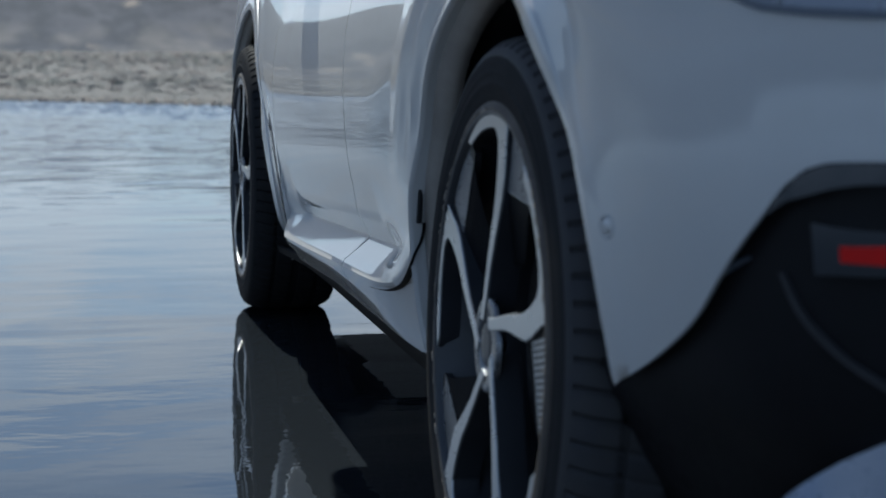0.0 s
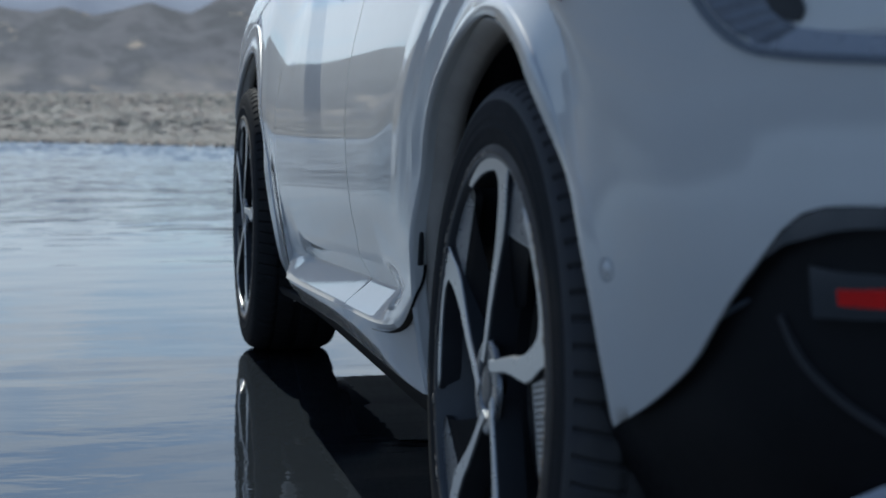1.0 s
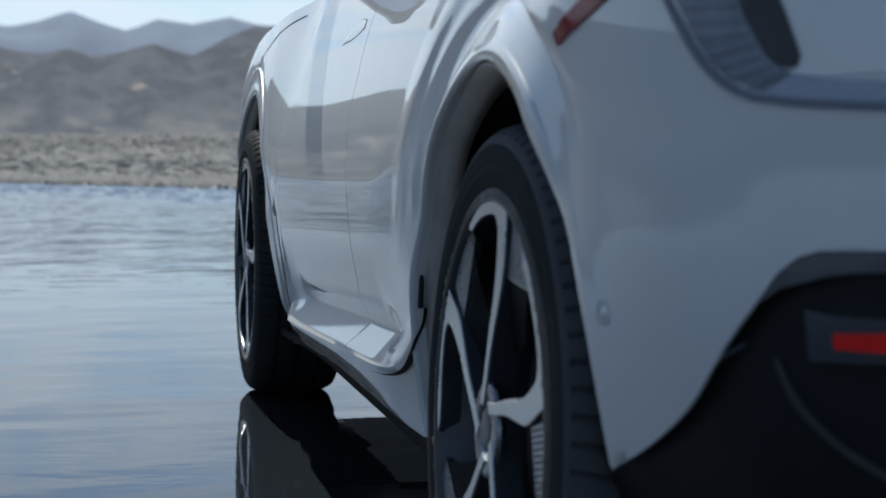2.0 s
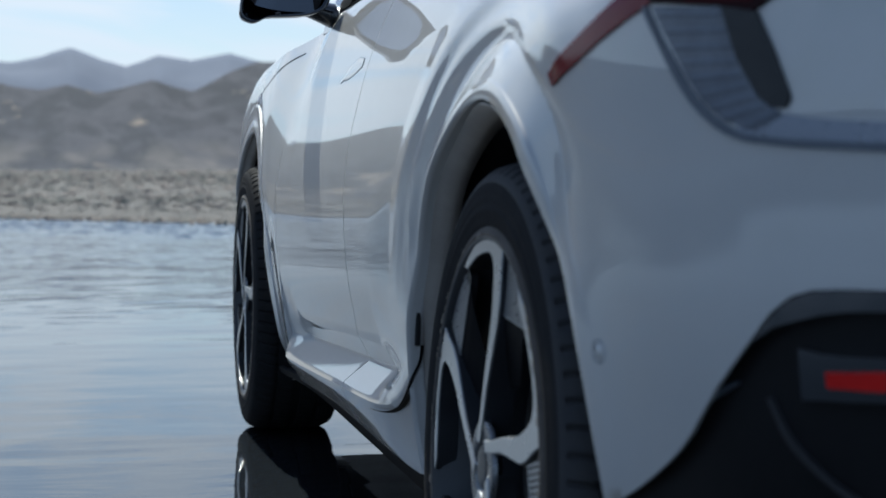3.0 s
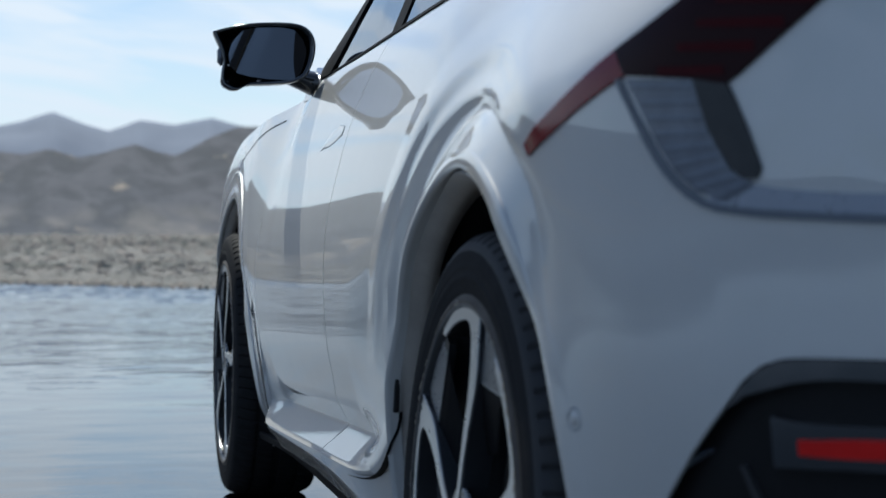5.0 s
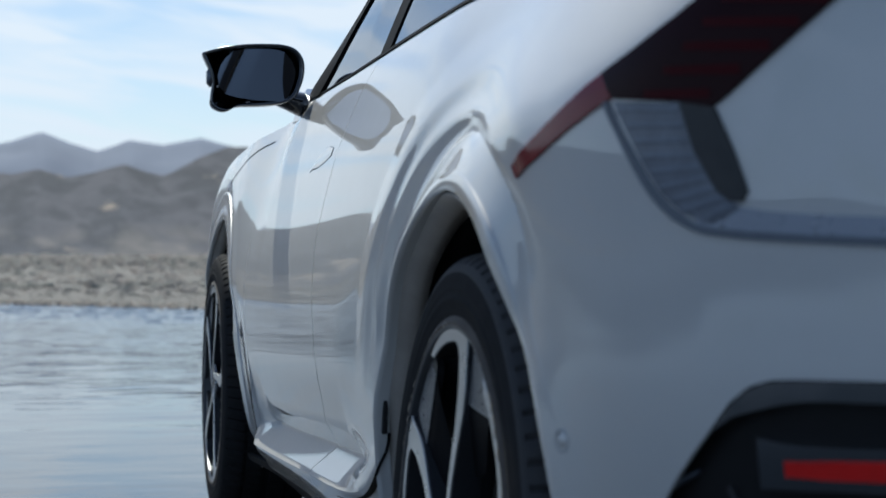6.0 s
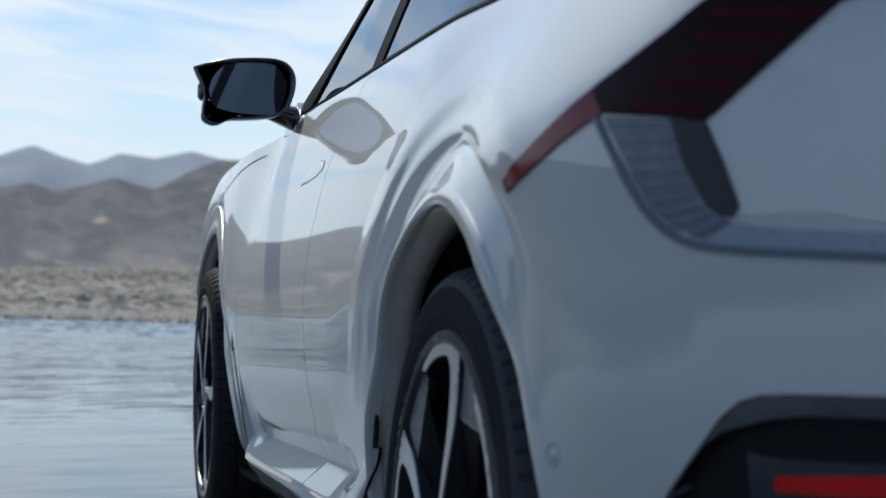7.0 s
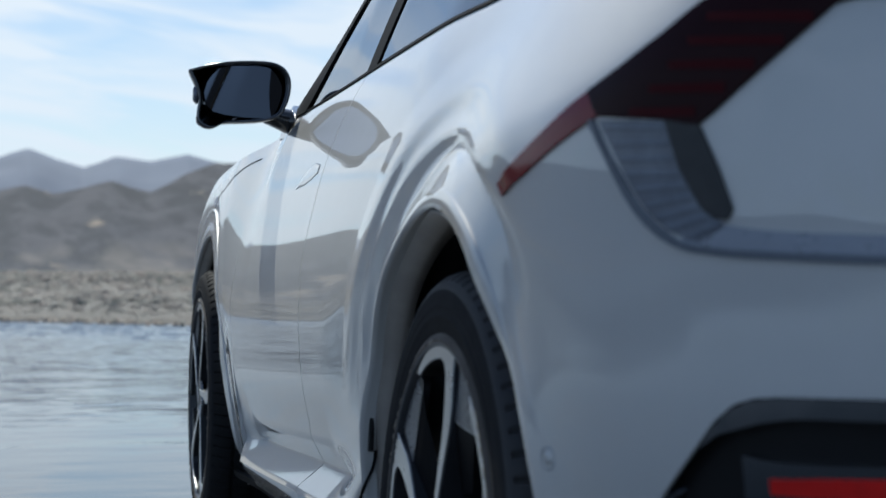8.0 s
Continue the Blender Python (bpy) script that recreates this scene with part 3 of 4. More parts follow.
def arch(side, hub_y):
    """The raised trim round a wheel opening, with its lip turned in, and the liner behind it."""
    rear = hub_y < 1
    rows = []
    n = 96
    for i in range(n + 1):
        th = radians(-16 + ((192.6 if rear else 212) * i / n))          # 0 points ahead, 90 up
        deg = math.degrees(th)
        if rear:
            r0 = arch_radius(deg)
            width = 0.018 + 0.046 * smooth(8, 24, deg) + 0.011 * smooth(60, 100, deg)
            width -= 0.040 * smooth(124, 146, deg)
            width = max(width, 0.036 if deg > 100 else 0.018)
            proud = 1 - 0.93 * smooth(124, 141, deg)
            bead = 0.0022 * smooth(100, 125, deg)             # rolled lip along the rear of the opening
        else:
            r0 = 0.437 + 0.022 * smooth(20, 60, deg)
            width = 0.078 - 0.055 * smooth(172, 196, deg)
            proud, bead = 1.0, 0.0
        rise = 0.0120 if rear else 0.0
        prof = [(r0 + 0.0015, 0.006), (r0 + 0.0003, 0.004), (r0, 0.002), (r0 + 0.001, 0.0)]
        for q, d in (((0.025, -0.0050 - bead), (0.06, -0.0070 - bead), (0.25, -0.0068 - bead), (0.335, -0.0065 - bead), (0.343, -0.0064 - 0.85 * bead), (0.350, -0.0062),
                     (0.40, -0.0056), (0.60, -0.0036), (0.80, -0.0018), (0.90, -0.0009), (0.95, -0.0003), (1.0, 0.0008), (1.004, 0.004), (1.008, 0.012)) if rear else
                     ((0.025, -0.0050), (0.06, -0.0070), (0.25, -0.0068), (0.40, -0.0060), (0.70, -0.0042), (0.93, -0.0026), (0.984, -0.0022), (0.993, -0.0017), (1.0, 0.0), (1.004, 0.004), (1.008, 0.012))):
            prof.append((r0 + q * width, d - rise * max(1 - q, 0.0) * min(q / 0.06, 1.0)))
        row = []
        for r, d in prof:
            y, z = hub_y + r * math.cos(th), HUB + r * math.sin(th)
            x = side_x(y, max(z, 0.24))
            if y < REAR_START:
                e = (REAR_START - y) / (REAR_START - tail_end(max(z, 0.24)))
                z = max(z, bumper_low(REAR_START - math.asin(min(e, 1.0) ** (ROUND / 2)) * 2 / math.pi))
            row.append((x + (d * proud if d < 0 else d * (1 - 0.9 * smooth(150, 172, deg) * rear)), y, z))
        rows.append(row)
    ob = outward_from(mesh("arch_trim", *flipped(*grid(rows), side), PAINT, car), car)
    # liner
    rows, cone = [], []
    for i in range(49):
        deg = -24 + (198 if rear else 228) * i / 48
        th = radians(deg)
        r0 = (arch_radius(deg) if rear else 0.437 + 0.022 * smooth(20, 60, deg)) + 0.0055
        near = 1 - 0.9 * smooth(95, 122, deg)            # the liner closes in ahead of the wheel, as a cone
        x0 = -side_x(hub_y + r0 * math.cos(th), max(HUB + r0 * math.sin(th), 0.24)) - 0.004
        def ring(*prof):
            return [(-x, hub_y + (r0 + r) * math.cos(th), HUB + (r0 + r) * math.sin(th)) for x, r in prof]
        out_ = (0.006 + 0.0125 * smooth(62, 98, deg)) * (1 - smooth(118, 138, deg)) * smooth(18, 34, deg) if rear else 0.0     # reaches out to the proud trim's edge
        cone.append(ring((x0 + out_, -0.003 - 0.0045 * (out_ > 0.002)), (x0 - 0.014, -0.003 - 0.012 * near - 0.0045 * (out_ > 0.002)), (x0 - 0.027, -0.003 - 0.022 * near)))
        rows.append(ring((x0 - 0.029, 0.004), (0.80, 0.006), (0.66, 0.0), (0.60, -0.04), (0.60, 0.05 - r0)))
    thick(mesh("arch_flange", *flipped(*grid(cone), side), LINER, car, "grey inner flange of the wheel arch"), 0.002, crisp=False)
    thick(mesh("arch_liner", *flipped(*grid(rows), side), UNDER, car), 0.002, crisp=False)


def handle(side, y0, door):
    """Flush pull handle: a tapered blade in a narrow dark gap."""
    for name, grow, lift, mat in (("handle_gap", 0.0015, 0.0005, EDGING), ("handle", 0.0, 0.0011, PAINT)):
        rows = []
        for k in range(17):
            t = k / 16
            y = y0 - 0.125 - grow + (0.25 + 2 * grow) * t
            h = 0.0145 * (1 - 0.80 * smooth(0.55, 1.0, t)) * (1 - 0.45 * smooth(0.3, 0.0, t)) + grow
            mid = 0.917 - 0.022 * t ** 2
            rows.append([(shell(max(y, REAR_START), z)[0] - d, y, z) for z, d in ((mid - h, lift - 0.0005), (mid - h * 0.85, lift), (mid, lift + 0.0001), (mid + h * 0.85, lift), (mid + h, lift - 0.0005))])
        thick(outward_from(mesh(name, *flipped(*grid(rows), side), mat, door), car), 0.003)


doors = {}
for s in (1, -1):
    body_side(s)

# hood between the fenders
rows = []
for i in range(41):
    y = 2.0 + 1.735 * i / 40
    top = crest(y) - HOOD_DROP
    w = abs(shell(y, top - 0.002)[0]) - 0.004
    rows.append([(w * u, y, top + (0.040 * (1 - abs(u) ** 2.4) + 0.022 * (1 - abs(u) ** 20)) * smooth(3.75, 3.3, y)) for u in [math.sin(math.pi / 2 * (k / 20 - 1)) for k in range(41)]])
hood = thick(mesh("hood", *grid(rows), PAINT, car), 0.012)
HOOD_LINE = [(2.838, 0.908), (2.755, 0.924), (2.595, 0.957), (2.405, 0.981), (2.284, 0.994), (2.153, 1.002)]               # the clamshell's shut line on the wing
for s in (1, -1):
    ys, zs = [p[0] for p in HOOD_LINE][::-1], [p[1] for p in HOOD_LINE][::-1]
    line = [ys[0] + (ys[-1] - ys[0]) * k / 40 for k in range(41)]
    rows = [[(shell(y, curve(y, ys, zs) + d)[0] - 0.0006, y, curve(y, ys, zs) + d) for d in (-0.0016, 0.0016)] for y in line]
    thick(outward_from(mesh("hood_gap", *flipped(*grid(rows), s), PILLAR, hood), car), 0.001)

# upper body
def edge_height(y):
    return table(y, [-0.93, -0.8, -0.5, -0.2, 0.3, 0.8, 1.2, 1.52, 2.0, 2.35], [1.085, 1.13, 1.27, 1.37, 1.44, 1.455, 1.40, 1.305, 1.115, 1.05])


def edge_width(y):
    return table(y, [-0.93, -0.6, 0.0, 0.6, 1.0, 1.52, 2.0, 2.35], [0.60, 0.60, 0.62, 0.65, 0.675, 0.725, 0.785, 0.80])


def belt(y):
    if y > 1.9:
        return 0.818 - 0.02 * smooth(1.9, 2.3, y), 1.078 - 0.04 * smooth(1.9, 2.3, y)
    if y < REAR_START:
        a = REAR_START - (2 / math.pi) * math.asin(min(((REAR_START - y) / (REAR_START - tail_end(1.078))) ** (ROUND / 2), 1.0))
        return abs(shell(a, 1.078)[0]), 1.078
    return flank(y, 1.078), 1.078


def upper_row(y, low, high, n, lift=0.0):
    wb, zb = belt(y)
    we, ze = edge_width(y), edge_height(y)
    row = []
    for j in range(n + 1):
        q = low + (high - low) * j / n
        w = wb + (we - wb) * q + 0.008 * math.sin(math.pi * min(q, 1.0)) + lift
        row.append((-w, y, zb + (ze - zb) * q))
    return row


def upper_patch(name, y0, y1, low, high, mat, parent, side, count=16, lift=0.0, lean=0.0, label="", depth=0.006):
    rows = []
    low_of, high_of = (v if callable(v) else (lambda y, v=v: v) for v in (low, high))
    for i in range(count + 1):
        y = y0 + (y1 - y0) * i / count
        low, high = low_of(y), high_of(y)
        rows.append([upper_row(y + lean * (low + (high - low) * j / 8), low, high, 8, lift)[j] for j in range(9)])
    ob = outward_from(mesh(name, *flipped(*grid(rows), side), mat, parent, label), car)
    return thick(ob, depth)


for s in (1, -1):
    upper_patch("side_window", 0.965, 1.90, 0.004, lambda y: 0.86 - 0.40 * smooth(1.15, 1.9, y), GLASS, doors["front_door", s], s, 24, 0.0, depth=0.004)
    upper_patch("side_window", 0.10, 0.855, 0.004, 0.88, GLASS, doors["rear_door", s], s, 24, 0.0, depth=0.004)
    upper_patch("pillar", 0.862, 0.958, 0.0, 0.92, PILLAR, car, s, 6, 0.003, lean=-0.05)
    upper_patch("pillar", 1.895, 2.32, -0.05, 1.0, PILLAR, car, s, 10, 0.002)
    upper_patch("front_pillar", 1.70, 1.985, -0.01, 0.98, PILLAR, car, s, 8, 0.005, lean=-0.36)
    upper_patch("belt_trim", 0.06, 1.93, -0.006, 0.010, PILLAR, car, s, 40, 0.003, depth=0.003)
    upper_patch("roof_rail", -0.40, 1.92, lambda y: 0.855 - 0.40 * smooth(1.15, 1.9, y), 1.03, PILLAR, car, s, 48, 0.002)
    upper_patch("rear_pillar", -0.91, 0.10, 0.0, 1.0, PAINT, car, s, 24, 0.0, depth=0.01)


def top_patch(name, y0, y1, mat, crown, count=24):
    rows = []
    for i in range(count + 1):
        y = y0 + (y1 - y0) * i / count
        we, ze = edge_width(y), edge_height(y)
        rows.append([(we * u, y, ze + crown * (1 - abs(u) ** 2.2)) for u in [k / 12 - 1 for k in range(25)]])
    return thick(mesh(name, *grid(rows), mat, car), 0.008)


top_patch("roof", -0.25, 1.30, PAINT, 0.075)
top_patch("windscreen", 1.305, 2.34, GLASS, 0.07)
top_patch("rear_window", -0.90, -0.255, GLASS, 0.06)

# ---- lamps and trim on the tail ----


def tail_side(s):
    lamp = mesh("tail_lamp", *flipped(*grid([[shell(a, z) for z in (0.86, 0.88)] for a in (-0.36, -0.40)]), s), BLACK, car,
                "smoked red tail lamp with a thin red blade")
    skin_strip("red_blade", [(-0.204, 0.823), (-0.229, 0.838), (-0.280, 0.868), (-0.318, 0.890), (-0.339, 0.9)],
               [(-0.212, 0.810), (-0.246, 0.826), (-0.289, 0.848), (-0.330, 0.866), (-0.356, 0.876)], RED_LENS, lamp, s, 0.003, 30, 4)
    skin_strip("smoked_lens", [(-0.34, 0.9), (-0.377, 0.917), (-0.426, 0.943), (-0.464, 0.968)] + [(-0.72, 1.0), (-0.85, 1.03), (TAIL_MID, 1.045)],
               [(-0.357, 0.875), (-0.432, 0.866), (-0.466, 0.859), (-0.498, 0.884), (-0.546, 0.922), (-0.587, 0.955)] + [(-0.90, 0.965), (TAIL_MID, 0.975)], DEEP_RED, lamp, s, 0.004, 60, 8)
    for k, (up, low) in enumerate(zip([[(-0.396, 0.879), (-0.463, 0.875)], [(-0.417, 0.898), (-0.491, 0.894)], [(-0.437, 0.917), (-0.517, 0.912)], [(-0.455, 0.936), (-0.542, 0.929)], [(-0.472, 0.955), (-0.566, 0.947)], [(-0.487, 0.974), (-0.57, 0.966)]], [[(-0.396, 0.872), (-0.463, 0.867)], [(-0.417, 0.891), (-0.491, 0.885)], [(-0.437, 0.91), (-0.517, 0.903)], [(-0.456, 0.929), (-0.542, 0.921)], [(-0.473, 0.948), (-0.566, 0.938)], [(-0.489, 0.967), (-0.57, 0.958)]])):
        skin_strip("lamp_line", list(up), list(low), LAMP_LINE, lamp, s, 0.0045, 8, 1, depth=0.001)
    skin_strip("lamp_finger", [(-0.432, 0.866), (-0.447, 0.822), (-0.469, 0.787), (-0.481, 0.778)],
               [(-0.466, 0.859), (-0.482, 0.825), (-0.497, 0.786), (-0.492, 0.777)], BLACK, lamp, s, 0.0035, 16, 4)
    skin_strip("signal_lens", [(-0.357, 0.872), (-0.374, 0.844), (-0.394, 0.812), (-0.413, 0.786), (-0.435, 0.769), (-0.466, 0.758)],
               [(-0.432, 0.866), (-0.446, 0.822), (-0.452, 0.812), (-0.468, 0.786), (-0.481, 0.777), (-0.491, 0.772)], CLEAR, lamp, s, 0.002, 24, 8, "clear patterned turn signal lens")
    # small facets of the signal lens
    facets = []
    for i in range(9):
        for j in range(7):
            t, q = (i + 0.5) / 9, (j + 0.5) / 7
            l0, l1 = [(-0.357, 0.872), (-0.374, 0.844), (-0.394, 0.812), (-0.413, 0.786), (-0.435, 0.769), (-0.466, 0.758)], [(-0.432, 0.866), (-0.446, 0.822), (-0.452, 0.812), (-0.468, 0.786), (-0.481, 0.777), (-0.491, 0.772)]
            u0 = [table(t, [0.0, 0.2, 0.45, 0.65, 0.85, 1.0], [p[n] for p in l0]) for n in (0, 1)]
            u1 = [table(t, [0.0, 0.35, 0.45, 0.75, 0.9, 1.0], [p[n] for p in l1]) for n in (0, 1)]
            a, z = (0.06 * (1 - q) + 0.94 * q) * u1[0] + (1 - (0.06 * (1 - q) + 0.94 * q)) * u0[0], (1 - q) * u0[1] + q * u1[1]
            h = 0.0028
            p = [Vector(shell(a + da, z + dz)) for da, dz in ((0.005, -h), (-0.005, -h), (-0.005, h), (0.005, h))]
            c = sum(p, Vector()) / 4 + Vector((-0.0024, -0.0018, 0))
            o = [tuple(v + Vector((-0.002, -0.0015, 0))) for v in p] + [tuple(c)]
            facets.append((o, [(0, 1, 4), (1, 2, 4), (2, 3, 4), (3, 0, 4)]))
    mesh("lens_pattern", *flipped(*merge(*facets), s), CLEAR, lamp, soft=False)
    skin_strip("lamp_edging", [(-0.343, 0.872), (-0.36, 0.845), (-0.376, 0.818), (-0.396, 0.789), (-0.42, 0.766), (-0.449, 0.751), (-0.497, 0.745), (-0.555, 0.742), (-0.618, 0.739)] + [(TAIL_MID, 0.734)],
               [(-0.35, 0.873), (-0.366, 0.845), (-0.384, 0.82), (-0.403, 0.792), (-0.426, 0.771), (-0.453, 0.757), (-0.497, 0.752), (-0.555, 0.749), (-0.618, 0.746)] + [(TAIL_MID, 0.741)], EDGING, lamp, s, 0.003, 60, 3, "dark edging under the lamp")
    skin_strip("tail_band", [(-0.449, 0.771), (-0.481, 0.776), (-0.497, 0.771), (-0.545, 0.766), (-0.618, 0.763)] + [(TAIL_MID, 0.758)],
               [(-0.449, 0.758), (-0.481, 0.754), (-0.497, 0.752), (-0.555, 0.749), (-0.618, 0.746)] + [(TAIL_MID, 0.741)], BAND, lamp, s, 0.002, 40, 4, "satin grey band across the tail")
    # bumper trim
    skin_strip("bumper_trim", [(-0.463, 0.582), (-0.488, 0.613), (-0.511, 0.625), (-0.533, 0.628), (-0.563, 0.629)] + [(TAIL_MID, 0.637)],
               [(-0.464, 0.581), (-0.485, 0.596), (-0.504, 0.601), (-0.523, 0.607), (-0.538, 0.61), (-0.564, 0.612)] + [(TAIL_MID, 0.615)], GLOSS, car, s, -0.002, 40, 6, depth=0.02, flowing=True)
    skin_strip("bumper_trim", [(-0.5, 0.577), (-0.507, 0.575), (-0.53, 0.573), (-0.565, 0.573)] + [(TAIL_MID, 0.590)],
               [(-0.503, 0.533), (-0.517, 0.534), (-0.535, 0.534), (-0.565, 0.536)] + [(TAIL_MID, 0.548)], GLOSS, car, s, -0.009, 40, 6, depth=0.02, flowing=True)
    skin_strip("rear_reflector", [(-0.526, 0.559), (-0.544, 0.560), (-0.565, 0.562), (-0.66, 0.567)], [(-0.527, 0.546), (-0.544, 0.546), (-0.565, 0.546), (-0.66, 0.549)], REFLECTOR, car, s, -0.005, 20, 3,
               "red reflector in the black bumper", depth=0.012)
    skin_strip("skid_trim", [(-0.475, 0.334), (-0.522, 0.37), (-0.568, 0.397), (-0.599, 0.411)] + [(TAIL_MID, 0.45)],
               [(-0.474, 0.325), (-0.521, 0.308), (-0.569, 0.317), (-0.601, 0.322)] + [(TAIL_MID, 0.39)], BAND, car, s, -0.012, 40, 5, "silver skid trim under the bumper", depth=0.012, flare=0.03)
    # ultrasonic sensor in the bumper side
    c = Vector(shell(*(-0.283, 0.553)))
    rows = []
    for r, d in ((0.0105, 0.004), (0.0105, -0.0002), (0.0090, -0.0005), (0.0088, 0.0010), (0.0076, 0.0010), (0.0073, -0.0003), (0.0001, -0.0004)):
        rows.append([(side_x(y, z) + d, y, z) for y, z in ((c.y + r * math.cos(2 * math.pi * k / 24), c.z + r * math.sin(2 * math.pi * k / 24)) for k in range(24))])
    sensor = outward(mesh("park_sensor", *flipped(*grid(rows, True), s), PAINT, car))
    rows = [[(side_x(y, z) + d, y, z) for y, z in ((c.y + r * math.cos(2 * math.pi * k / 24), c.z + r * math.sin(2 * math.pi * k / 24)) for k in range(24))] for r, d in ((0.0105, -0.0006), (0.0113, -0.0007), (0.0116, 0.0005))]
    outward(mesh("sensor_gap", *flipped(*grid(rows, True), s), BAND, sensor))
    skin_strip("bumper_crease", [(-0.470, 0.531), (-0.486, 0.501), (-0.505, 0.480), (-0.536, 0.457), (-0.60, 0.425)], [(-0.466, 0.529), (-0.482, 0.496), (-0.503, 0.474), (-0.535, 0.451), (-0.60, 0.418)], TRIM, car, s, -0.016, 30, 3,
               "dusty moulded crease in the black bumper", depth=0.006, flowing=True)
    # Sky highlight on the small ledge, put in as a lighter blue-grey strip.
    skin_strip("ledge_highlight", [(-0.404, 0.526), (-0.411, 0.529), (-0.437, 0.541)], [(-0.404, 0.518), (-0.411, 0.522), (-0.437, 0.539)], EDGING, car, s, -0.014, 10, 2, depth=0.006)
    # black deflector on the front edge of the rear opening
    v, f = prism([(0.412, 0.475), (0.430, 0.475), (0.420, 0.525), (0.402, 0.525)], lambda u, w, d: (-0.938 + d, u, w), 0.008)
    rounded(outward(mesh("arch_deflector", *flipped(v, f, s), BLACK, car, soft=False)), 0.002)


for s in (1, -1):
    tail_side(s)

# tailgate plate recess and nose lamps, out of the walk's sight
for s in (1, -1):
    rows = [[(x * s * 1.006, y + 0.006, z) for x, y, z in (shell(a, z) for a in (3.42, 3.52, 3.60, 3.66, 3.70, 3.725))] for z in (0.74, 0.79)]
    thick(outward_from(mesh("head_lamp", *grid(rows), CLEAR, car), car), 0.01)

# underbody, wells and cabin
for name, outline, y0, length in (
        ("battery_floor", [(-0.80, 0.20), (0.80, 0.20), (0.86, 0.26), (0.80, 0.97), (-0.80, 0.97), (-0.86, 0.26)], 0.47, 1.97),
        ("rear_tub", [(-0.59, 0.19), (0.59, 0.19), (0.59, 0.90), (-0.59, 0.90)], -0.74, 1.20),
        ("front_tub", [(-0.59, 0.19), (0.59, 0.19), (0.59, 0.88), (-0.59, 0.88)], 2.45, 1.13)):
    outward(mesh(name, *prism(outline, lambda u, w, d: (u, y0 + d, w), length), UNDER, car, soft=False))
v, f = prism([(-0.80, 1.045), (0.80, 1.045), (0.74, 1.075), (-0.74, 1.075)], lambda u, w, d: (u * 0.93, 1.50 + d, w - 0.09), 0.55)
rounded(outward(mesh("dashboard", v, f, TRIM, car, soft=False)), 0.03)
for x in (-0.37, 0.37):
    for y in (1.05, 0.15):
        seat = []
        for k in range(9):
            t = k / 8
            seat.append([(x + (0.24 - 0.06 * t) * c * (1 if abs(c) < 1 else 0.9), y - 0.18 * t + e, 0.95 + 0.28 * t) for c, e in ((-1, 0.03), (-0.6, 0.07), (0.6, 0.07), (1, 0.03), (0.6, -0.05), (-0.6, -0.05))])
        seat += [[(x + 0.13 * c, y - 0.19 + 0.06 * e - 0.03 * t, 1.25 + 0.17 * t) for c, e in ((-1, 0.2), (-0.7, 0.9), (0.7, 0.9), (1, 0.2), (0.7, -0.6), (-0.7, -0.6))] for t in (0.0, 0.3, 0.8, 1.0)]
        v, f = grid(seat, True)
        f = list(f) + [tuple(range(len(v) - 6, len(v)))]
        outward(mesh("seat", v, f, TRIM, car))

# ---- door mirrors ----


